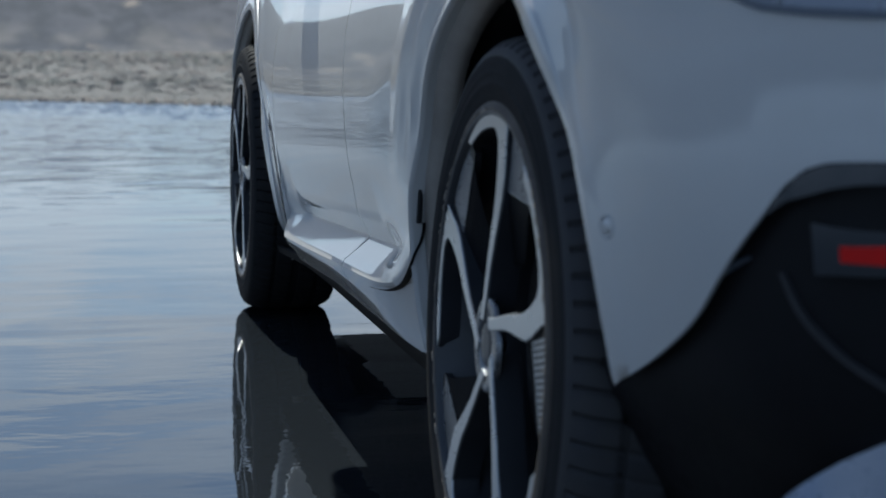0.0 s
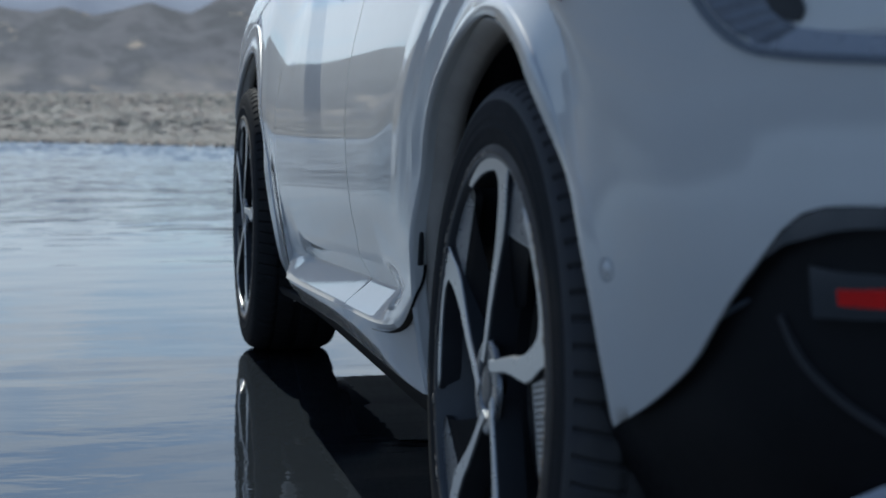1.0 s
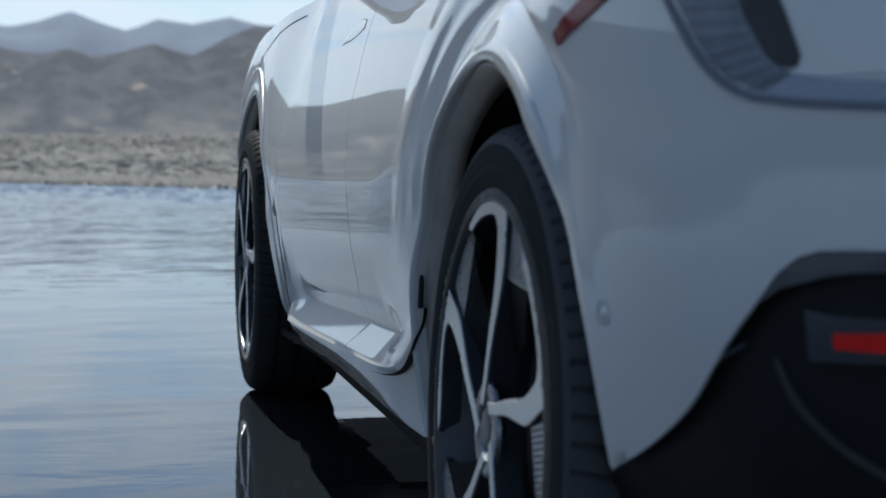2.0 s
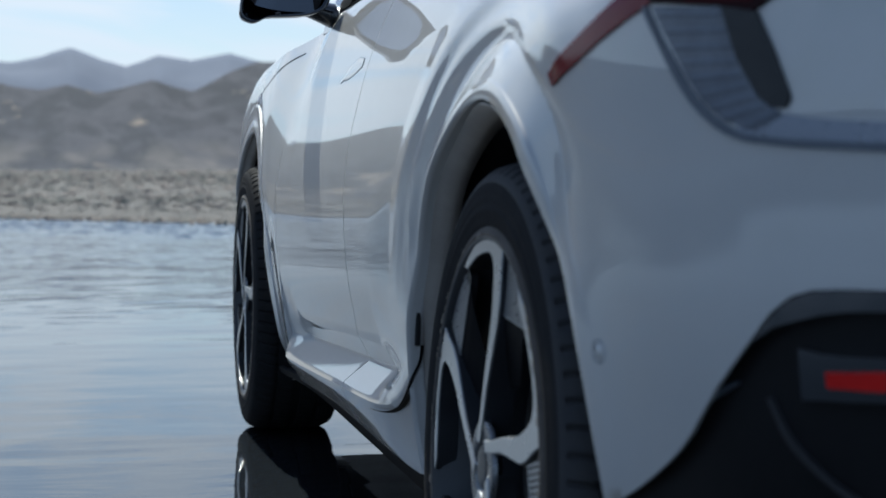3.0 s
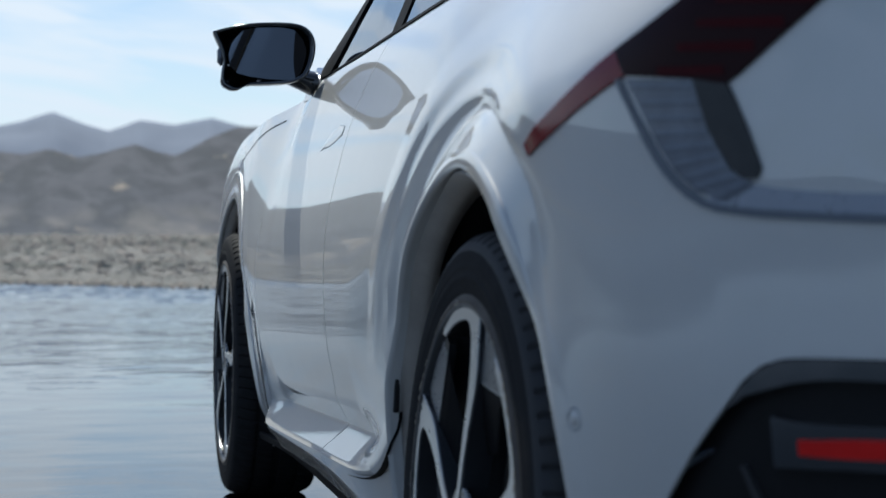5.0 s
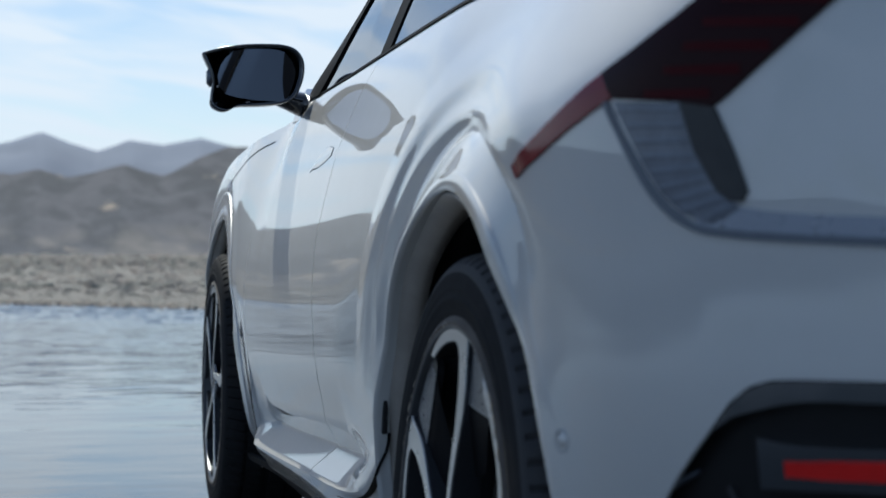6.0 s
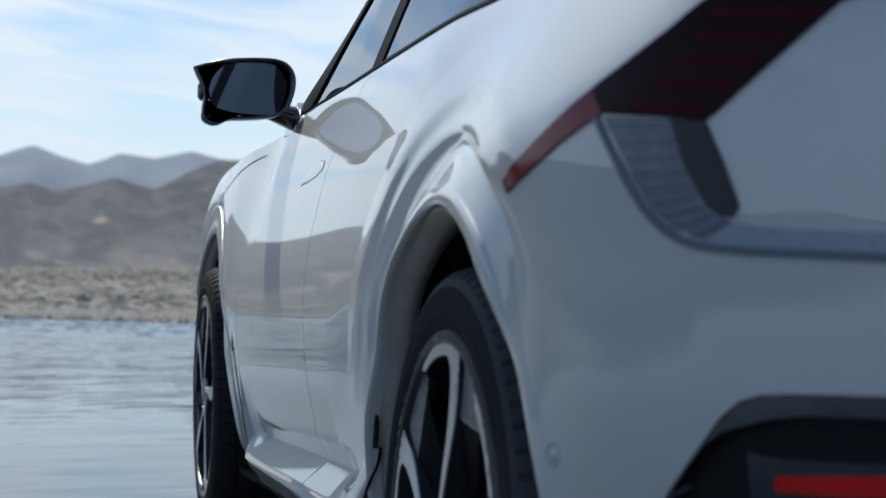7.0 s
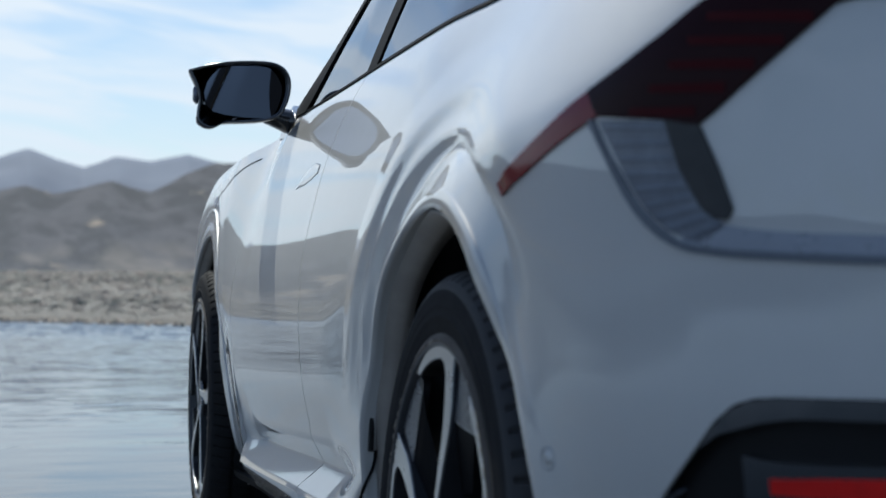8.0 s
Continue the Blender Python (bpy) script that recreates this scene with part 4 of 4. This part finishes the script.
def mirror(s):
    arm_y = 1.85
    outline = [(-1.065, 1.170), (-1.0675, 1.1785), (-1.059, 1.1815), (-1.03, 1.190), (-0.985, 1.198), (-0.93, 1.201), (-0.885, 1.199), (-0.858, 1.188), (-0.843, 1.165), (-0.842, 1.135),
               (-0.852, 1.100), (-0.866, 1.079), (-0.900, 1.066), (-0.950, 1.062), (-0.990, 1.060), (-1.012, 1.050), (-1.030, 1.050), (-1.049, 1.062),
               (-1.050, 1.085), (-1.047, 1.110), (-1.052, 1.140)]
    n = len(outline)
    outline = [tuple(0.5 * (2 * b[i] + (c[i] - a[i]) * t + (2 * a[i] - 5 * b[i] + 4 * c[i] - d[i]) * t * t + (3 * b[i] - a[i] - 3 * c[i] + d[i]) * t ** 3) for i in (0, 1))
               for a, b, c, d in ((outline[k - 1], outline[k], outline[(k + 1) % n], outline[(k + 2) % n]) for k in range(n)) for t in (0.0, 0.33, 0.67)]
    cx, cz = -0.95, 1.125
    rows = []
    for d, k in ((0.006, 0.90), (-0.002, 0.93), (-0.006, 0.97), (0.0, 1.0), (0.02, 1.0), (0.06, 0.97), (0.10, 0.86), (0.13, 0.66), (0.145, 0.40), (0.15, 0.05)):
        rows.append([(cx + (x - cx) * k, arm_y + d + 0.10 * (x + 0.95) * -0.5, cz + (z - cz) * k) for x, z in outline])
    body = outward(mesh("mirror", *flipped(*grid(rows, True), s), GLOSS, car, "gloss black door mirror housing"))
    gl = [(-1.010, 1.165), (-0.995, 1.180), (-0.965, 1.186), (-0.915, 1.188), (-0.890, 1.184), (-0.874, 1.165), (-0.864, 1.140), (-0.868, 1.110),
          (-0.878, 1.088), (-0.895, 1.078), (-0.945, 1.079), (-0.985, 1.084), (-1.008, 1.090), (-1.022, 1.104), (-1.026, 1.128), (-1.020, 1.150)]
    gl = [(-0.945 + (u + 0.945) * 1.10, 1.130 + (w - 1.130) * 1.07) for u, w in gl]
    v, f = prism(gl, lambda u, w, d: (u, arm_y + 0.016 + d + 0.07 * (u + 0.945), w), 0.008)
    outward(mesh("mirror_glass", *flipped(v, f, s), MIRROR, body, soft=False))
    rows = []
    for k in range(9):
        t = k / 8
        x = -0.895 + 0.085 * t
        z = 1.090 - 0.025 * t ** 1.1
        y = 1.930 + 0.005 * t
        h = 0.020 + 0.014 * t
        rows.append([(x, y + 0.045 * math.cos(2 * math.pi * q / 12), z + h * math.sin(2 * math.pi * q / 12)) for q in range(12)])
    outward(mesh("mirror_arm", *flipped(*grid(rows, True), s), GLOSS, body))
    v, f = prism([(1.80, 1.03), (2.02, 1.035), (2.02, 1.09), (1.93, 1.11), (1.84, 1.075)], lambda u, w, d: (-0.846 + 0.02 * (w - 1.03) / 0.08 + d, u, w), 0.03)
    rounded(outward(mesh("mirror_foot", *flipped(v, f, s), GLOSS, body, soft=False)), 0.004)
    v, f = prism([(1.150, 0.000), (1.140, -0.008), (1.115, -0.008), (1.105, 0.0)], lambda u, w, d: (-1.048 + w, arm_y + 0.012 + d, u), 0.04)
    outward(mesh("signal_strip", *flipped(v, f, s), CLEAR, body))


for s in (1, -1):
    mirror(s)

# ---- wheels ----
SPOKE_LEAN = 14.0


def wheel():
    """A wheel whose face looks to -x, round its own hub."""
    # tyre: sidewalls with rings, tread with cross grooves
    prof = [(-0.104, 0.270), (-0.110, 0.279), (-0.1140, 0.285), (-0.1160, 0.291), (-0.1168, 0.297), (-0.1175, 0.304), (-0.1186, 0.3075), (-0.1186, 0.3095), (-0.1174, 0.3115),
            (-0.1172, 0.320), (-0.1176, 0.3215), (-0.1170, 0.323), (-0.1168, 0.331), (-0.1160, 0.3370), (-0.1150, 0.3405)]
    v1, f1 = lathe(prof, 144)
    steps = 480
    rows = []
    for x, r in [(-0.1150, 0.3405), (-0.1148, 0.3422), (-0.1125, 0.3470), (-0.1095, 0.3512), (-0.1085, 0.3522), (-0.1045, 0.3560), (-0.0990, 0.3600), (-0.088, 0.3640), (-0.075, 0.3665), (-0.0635, 0.3675), (-0.0625, 0.3605), (-0.0535, 0.3605), (-0.0525, 0.3678),
                 (-0.012, 0.3685), (-0.011, 0.3615), (0.011, 0.3615), (0.012, 0.3685), (0.0525, 0.3678), (0.0535, 0.3605), (0.0625, 0.3605), (0.0635, 0.3675), (0.075, 0.3665), (0.094, 0.3645), (0.111, 0.357), (0.1165, 0.352)]:
        ring = []
        for k in range(steps):
            g = 0.0055 if k % 6 == 0 and 0.05 < abs(x) < 0.1090 else 0.0
            th = 2 * math.pi * (k + (x * 30 if abs(x) > 0.05 else 0)) / steps
            ring.append((x, (r - g) * math.cos(th), (r - g) * math.sin(th)))
        rows.append(ring)
    v2, f2 = grid(rows, True)
    v3, f3 = lathe([(0.1165, 0.352), (0.1265, 0.32), (0.118, 0.285), (0.108, 0.268)], 96)
    # barrel and lip
    rim = hub = outward(mesh("wheel", *lathe([(-0.100, 0.262), (-0.112, 0.272), (-0.1155, 0.2785), (-0.1175, 0.2795), (-0.1185, 0.277), (-0.1170, 0.272), (-0.110, 0.268), (-0.104, 0.262),
                                      (-0.085, 0.255), (-0.03, 0.240), (0.05, 0.238), (0.105, 0.262), (0.108, 0.270)], 128), DARK_ALLOY, None, "dark alloy wheel with machined spokes"))
    tyre = outward(mesh("tyre", v2, f2, RUBBER, hub, "black tyre tread, lighter for the sky light on it"))
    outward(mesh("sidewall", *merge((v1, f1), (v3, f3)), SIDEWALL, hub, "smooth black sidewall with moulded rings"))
    tyre.modifiers.new("corners", "EDGE_SPLIT").split_angle = radians(32)
    mesh("rim_edge", *lathe([(-0.1150, 0.2880), (-0.1168, 0.2865), (-0.1180, 0.2830), (-0.1192, 0.2800), (-0.1190, 0.2774), (-0.1172, 0.2764)], 160), MUDDY, rim, "rim edge crusted with dried mud")
    face = -0.1165

    def sheet(points, depth, off):
        return prism(points, lambda u, w, d: (face + off + d, u, w), depth)

    def polar(r, deg):
        return (r * math.sin(radians(deg)), r * math.cos(radians(deg)))   # toward +y ahead, from straight up

    for k in range(5):
        a0 = -SPOKE_LEAN - 72 * k + (-1.5, 9.0, 3.0, 6.0, -2.0)[k]

        def turn(pts):
            c, s_ = math.cos(radians(a0)), math.sin(radians(a0))
            return [(u * c + w * s_, -u * s_ + w * c) for u, w in pts]

        # machined face: a bar set ahead of the radius, its foot sweeping ahead along the rim in a thin taper
        outer = [polar(0.2785 - 0.013 * (d / 44) ** 2, d) for d in range(44, 1, -3)] + [(0.006, 0.2785)]
        bar = [(0.0005, 0.245), (-0.007, 0.212), (-0.0085, 0.188), (-0.003, 0.160), (0.004, 0.130), (0.0105, 0.095), (0.013, 0.050), (0.016, 0.024),
               (0.031, 0.020), (0.0275, 0.050), (0.0270, 0.090), (0.0255, 0.130), (0.022, 0.160), (0.0235, 0.190), (0.0285, 0.218), (0.036, 0.240), (0.048, 0.2485)]
        sweep = [polar(0.2575 - 0.002 * (d - 14) / 24, d) for d in (14, 18, 23, 29, 35, 41)]
        pts = outer + bar + sweep
        rounded(outward(mesh("spoke", *sheet(turn(pts), 0.003, 0.0), ALLOY, rim, soft=False)), 0.0011, 2)
        # dark painted body under the machined face
        low = [(u + 0.0015 * (1 if u > 0.014 else -1) * (w < 0.24), w - 0.0012 * (w > 0.2)) for u, w in pts]
        rounded(outward(mesh("spoke_flank", *sheet(turn(low), 0.034, 0.0025), DARK_ALLOY, rim, soft=False)), 0.0012)
        # shallow facet on the bar's other side, with fine ribs, folded at its lower edge
        fold = [(-0.108, 0.2165), (-0.070, 0.2085), (-0.034, 0.2015), (-0.0045, 0.196)]
        panel = [(0.0045, 0.2690), (0.0, 0.245), (-0.0050, 0.215)] + fold[::-1] + [polar(0.2500, -28)] + [polar(0.2690, d) for d in (-26, -20, -14, -8, -3)]
        outward(mesh("rib_panel", *sheet(turn(panel), 0.010, 0.0072), PANEL, rim, soft=False))
        skirt = [[(face + 0.0072 + d, *q) for q in turn([(u * (1 - 6 * e) + 0.004 * (e > 0), w - e) for u, w in fold])] for d, e in ((0.0, 0.0), (0.003, 0.022), (0.012, 0.060), (0.020, 0.095))]
        outward(mesh("panel_fold", *grid(skirt), PILLAR, rim, soft=False))
        mesh("fold_edge", *sheet(turn([(u, w + 0.0008) for u, w in fold] + [(u, w - 0.0008) for u, w in fold[::-1]]), 0.0012, 0.0062), RIB, rim, soft=False)
        for i in range(14):
            u = -0.0105 - 0.0070 * i
            top = math.sqrt(0.2660 ** 2 - u * u)
            base_ = table(-u, [0.0045, 0.034, 0.070, 0.108], [0.196, 0.2015, 0.2085, 0.2165])
            mesh("rib", *sheet(turn([(u - 0.0016, base_), (u + 0.0016, base_), (u + 0.0016, top), (u - 0.0016, top)]), 0.0012, 0.0061), RIB, rim, soft=False)
        b = polar(0.034, a0 + 36)
        outward(mesh("wheel_bolt", *[[(x + face, y + b[0], z + b[1]) for x, y, z in q] if n == 0 else q for n, q in enumerate(lathe([(0.010, 0.005), (0.0025, 0.005), (0.0018, 0.0042), (0.0025, 0.003), (0.003, 0.0001)], 12))], CHROME, rim))
    hubv, hubf = lathe([(0.008, 0.058), (0.004, 0.0575), (0.0022, 0.056), (0.0016, 0.053), (0.0022, 0.030), (0.0050, 0.0285), (0.0055, 0.016)], 60)
    outward(mesh("hub_plate", [(x + face, y, z) for x, y, z in hubv], hubf, HUB_GREY, rim))
    capv, capf = lathe([(0.012, 0.0265), (0.0035, 0.026), (0.0025, 0.0245), (0.0018, 0.015), (0.0015, 0.0001)], 40)
    outward(mesh("hub_cap", [(x + face, y, z) for x, y, z in capv], capf, DARK_ALLOY, rim))
    # splashes of mud dried on the rim's edge
    dice = random.Random(8)
    lump = None
    for k in range(64):
        th, r, q = 2 * math.pi * dice.random(), dice.uniform(0.2760, 0.2815), dice.uniform(0.0010, 0.0030)
        if lump is None:
            v, f = grid([[(-0.5 + h, w * math.cos(2 * math.pi * n / 6), w * math.sin(2 * math.pi * n / 6)) for n in range(6)] for h, w in ((0.5, 1.0), (0.15, 0.8), (0.0, 0.05))], True)
            lump = speck = outward(mesh("mud_speck", v, f, SPECK, rim))
        else:
            speck = new("mud_speck", lump.data)
            speck.parent = rim
        speck.matrix_basis = pose(-0.1195, r * math.cos(th), r * math.sin(th)) @ Matrix.Rotation(th, 4, "X") @ Matrix.Diagonal((q * 0.7, q, q * dice.uniform(1.2, 3.2), 1))
    # brake
    outward(mesh("brake_disc", *lathe([(-0.02, 0.06), (-0.02, 0.165), (0.005, 0.165), (0.005, 0.06)], 64), BRAKE, hub))
    v, f = prism([polar(0.10, d) for d in (-115, -95, -75, -60)] + [polar(0.19, d) for d in (-60, -75, -95, -115)], lambda u, w, d: (-0.055 + d, u, w), 0.09)
    rounded(outward(mesh("brake_caliper", v, f, BLACK, hub, soft=False)), 0.006)
    return hub


def seat_wheel(w, x, y, turned, spin, camber):
    """camber: degrees by which the wheel's top leans in."""
    w.parent = car
    w.matrix_basis = pose(x, y, HUB - 0.002, 0, camber if x < 0 else -camber) @ pose(0, 0, 0, 0, 0, turned) @ pose(0, 0, 0, spin)


WHEEL_X = 0.945 - 0.1225
first = wheel()
first.parent = car
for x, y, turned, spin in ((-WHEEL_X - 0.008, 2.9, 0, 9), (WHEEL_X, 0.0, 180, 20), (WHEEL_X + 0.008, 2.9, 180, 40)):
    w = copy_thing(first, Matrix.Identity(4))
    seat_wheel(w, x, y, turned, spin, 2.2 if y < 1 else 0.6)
    if y > 1:                                      # the front treads' shade is put in as darker rubber
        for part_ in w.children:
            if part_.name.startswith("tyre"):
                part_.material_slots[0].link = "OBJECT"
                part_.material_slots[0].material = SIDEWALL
                tagged(part_, "black tyre tread, darker for its shade")
seat_wheel(first, -WHEEL_X, 0.0, 0, 0, 2.2)

# ---- water, shore, hills ----


def shore(x):
    return 19.7 - 1.25 * (min(x, 6.0) if x > -22 else -22 + (x + 22) * 0.38) + 0.8 * math.sin(0.35 * x + 1.0)


xs = [-900, -400, -200, -120, -80, -60, -45, -35, -28, -22, -17, -13, -10, -8, -6.5, -5, -4, -3, -2, -1, 0, 1, 2, 3, 4, 5, 6.5, 8, 10, 13, 17, 22, 28, 40, 60, 100, 200, 400, 900]


def water_sheet():
    """One sheet of water up to the shore; beside and ahead of the car it carries low wind waves."""
    cols = [x for x in xs if x < -22] + [-22 + 18.5 * (1 - (1 - k / 190) ** 1.6) for k in range(190)] + [-3.5 + 0.032 * k for k in range(150)] + [x for x in xs if x > 1.3]
    back = [-400, -200, -90, -40, -18, -8, -4.5, -3]
    gx, gy = [], []
    n_rows = 860
    for k in range(len(back) + n_rows + 1):
        gx.append(cols)
        if k < len(back):
            gy.append([back[k]] * len(cols))
        else:
            q = (k - len(back)) / n_rows
            gy.append([-1.8 + (shore(x) + 3.3) * q for x in cols])
    gx, gy = np.array(gx, dtype=float), np.array(gy)
    dice = np.random.RandomState(3)
    z, chop = np.zeros_like(gx), np.zeros_like(gx)
    for i in range(40):
        long = 0.13 * (1.5 / 0.13) ** (i / 39)
        head = dice.normal(0.15, 0.55)
        k = 2 * np.pi / long
        wave = long / (2 * np.pi) * np.sin(k * (np.sin(head) * gx + np.cos(head) * gy) + dice.uniform(0, 6.28))
        z += 0.0020 * wave
        if long < 0.32:
            chop += 0.055 * wave
    gust = 0.75 + 0.35 * np.sin(0.55 * gx + 0.9 * gy + 1.0) * np.sin(0.31 * gy - 0.4 * gx)
    near = 0.26 + 0.74 * np.clip((gy - 2.5) / 5.0, 0, 1)
    edge = np.clip((gx + 22) / 3, 0, 1) * np.clip((1.3 - gx) / 0.8, 0, 1) * np.clip((gy + 1.8) / 0.8, 0, 1)
    off = np.array([shore(x) for x in cols])[None, :] - gy          # a breeze ruffles the last metres before the shore
    breeze = 0.45 + 0.95 * np.clip((-gx - 9) / 5, 0, 1)
    z = (z * gust * near + chop * (0.07 * np.clip((gy - 5) / 3, 0, 1) + 0.16 * np.clip((gy - 10) / 4, 0, 1) + breeze * (0.8 * np.clip((4.6 - off) / 1.2, 0, 1) + 0.5 * np.clip((2.8 - off) / 0.8, 0, 1)))) * edge
    n, m = gx.shape
    me = bpy.data.meshes.new("water")
    me.vertices.add(n * m)
    me.vertices.foreach_set("co", np.stack([gx, gy, z], axis=-1).ravel())
    a = (np.arange(n - 1)[:, None] * m + np.arange(m - 1)[None, :]).ravel()
    quads = np.stack([a, a + 1, a + m + 1, a + m], axis=1)
    me.loops.add(quads.size)
    me.loops.foreach_set("vertex_index", quads.ravel())
    me.polygons.add(len(quads))
    me.polygons.foreach_set("loop_start", np.arange(0, quads.size, 4))
    me.polygons.foreach_set("use_smooth", np.ones(len(quads), dtype=bool))
    me.materials.append(WATER)
    me.update(calc_edges=True)
    return new("water", me)


water = water_sheet()
tagged(water, "shallow rippled water reflecting sky and car", "water", kind="structure")
rows = []
for k in range(40):
    d = 3000 * (k / 39) ** 3.2
    row = []
    for x in xs:
        spread = 1 + d / 60
        h = -0.05 + 0.09 * smooth(0, 2.5, d) + 0.10 * smooth(4, 60, d) * (0.5 + noise.noise(Vector((x * 0.08, d * 0.05, 0))))
        row.append((x * spread if abs(x) < 60 else x * max(spread, 1), shore(x) + d, h))
    rows.append(row)
ground = mesh("ground", *grid(rows), SAND, None)
tagged(ground, "dry beige lakebed with low scrub", "ground", kind="structure")
# lakebed under the water and out behind, closing the sheet
bed = mesh("lakebed", *grid([[(x, y, -0.06) for x in (-3500, -900, 0, 900, 3500)] for y in (-3500, -400, 0, 22, 3500)]), SAND, None)
tagged(bed, "muddy lakebed beneath the shallow water", "ground", kind="structure")

rng = random.Random(5)
pieces = []
for i in range(20000):
    d = 1.0 + 260 * rng.random() ** 2.6
    ang = radians(rng.uniform(-24, 22))
    x = math.tan(ang) * (24 + d) - 1.4
    y = shore(x) + 1.0 + d
    x += math.tan(ang) * max(y - 22 - d, 0.0)
    y = max(y, shore(x) + 1.0)
    size = rng.uniform(0.03, 0.115) * (1 + d / 36) * (0.35 + 0.65 * smooth(0, 12, d))
    base = Vector((x, y, 0.02))
    tall = rng.uniform(0.35, 0.8)
    rings = []
    for h, w in ((-0.1, 0.75), (0.25, 1.05), (0.6, 0.9), (0.9, 0.5)):
        rings.append([tuple(base + Vector((math.cos(2 * math.pi * q / 7 + h) * size * w * rng.uniform(0.6, 1.35), math.sin(2 * math.pi * q / 7 + h) * size * w * rng.uniform(0.6, 1.35), size * tall * (h + rng.uniform(-0.15, 0.15))))) for q in range(7)])
    lump = [p for r in rings for p in r] + [tuple(base + Vector((rng.uniform(-0.3, 0.3) * size, rng.uniform(-0.3, 0.3) * size, size * tall * rng.uniform(0.95, 1.2))))]
    pieces.append((lump, [(7 * r + q, 7 * r + (q + 1) % 7, 7 * r + 7 + (q + 1) % 7, 7 * r + 7 + q) for r in range(3) for q in range(7)] + [(21 + q, 21 + (q + 1) % 7, 28) for q in range(7)]))
for i in range(1600):                                # low straw along the waterline
    x = rng.uniform(-20.0, 1.5)
    base, size = Vector((x, shore(x) + rng.uniform(0.9, 2.0), 0.0)), rng.uniform(0.02, 0.05)
    tuft = [tuple(base + Vector((math.cos(2 * math.pi * q / 5) * size, math.sin(2 * math.pi * q / 5) * size, 0.0))) for q in range(5)]
    tuft.append(tuple(base + Vector((rng.uniform(-0.4, 0.4) * size, 0.0, size * rng.uniform(1.0, 2.2)))))
    pieces.append((tuft, [(q, (q + 1) % 5, 5) for q in range(5)]))
scrub = mesh("scrub", *merge(*pieces), SCRUB, None)
tagged(scrub, "dry olive and tan desert scrub along the shore", "bushes", kind="stuff")

HILL_LINE = ([-40, -25, -15, -9, -6.9, -5.8, -4.9, -4.3, -3.8, -3.2, -2.5, -1.4, -0.7, 0.2, 1.0, 1.9, 4, 8, 15, 30, 50, 80],
             [2.4, 3.2, 2.6, 3.0, 3.45, 3.45, 3.1, 2.75, 2.5, 2.62, 2.86, 2.55, 2.42, 2.68, 2.5, 2.6, 3.2, 4.3, 4.6, 4.0, 3.6, 3.2])
FAR_LINE = ([-40, -20, -9, -6.9, -5.8, -4.95, -4.3, -3.75, -2.65, -2.2, -1.65, -0.85, 0.07, 0.6, 1.0, 1.9, 4, 9, 20, 45, 80],
            [3.2, 4.0, 3.3, 3.3, 3.5, 3.73, 3.6, 3.49, 3.64, 3.45, 3.27, 3.5, 3.86, 3.7, 3.55, 3.36, 3.5, 3.9, 3.4, 3.7, 3.3])


def range_mesh(name, line, near, far, mat, label, rough_, steps=720, rings=40):
    rows = []
    for k in range(rings + 4):
        row = []
        q = min(k / rings, 1.0)
        for i in range(steps):
            az = -180 + 360 * i / steps
            el = table(az if -40 <= az <= 80 else (80 if az > 80 else -40), *line)
            if not -40 <= az <= 80:
                el = 2.0 + 1.0 * noise.noise(Vector((2.5 * math.cos(radians(az)), 2.5 * math.sin(radians(az)), 3.1)))
            r = near + (far - near) * q + (k - rings) * 0.12 * (far - near) * (k > rings)
            peak = math.tan(radians(el)) * far + 0.73
            gully = noise.noise(Vector((az * 0.55, q * 3.0, 7.0))) + 0.5 * noise.noise(Vector((az * 1.5, q * 8.0, 1.0)))
            n = 0.9 * gully + noise.fractal(Vector((math.sin(radians(az)) * far / 160, math.cos(radians(az)) * far / 160, q * 7.0)), 1.0, 2.0, 5)
            h = peak * (q ** 1.25) * (1 + rough_ * n * (1 - q) * 2.2)
            if k > rings:
                h = peak * (1 - 0.3 * (k - rings))
            row.append((-math.sin(radians(az)) * r - 1.4, math.cos(radians(az)) * r - 2.0, max(h, 0.0) + (0.0 if k else -1.0)))
        rows.append(row)
    ob = mesh(name, *grid(rows, True), mat, None)
    return tagged(ob, label, "hills", kind="structure")


range_mesh("hills", HILL_LINE, 650, 1500, HILL, "bare hills beyond the flats, tinted blue for haze", 0.05, 2400)
range_mesh("far_mountains", FAR_LINE, 2800, 4300, FAR, "mountain range coloured blue for haze", 0.12, 2400, 24)
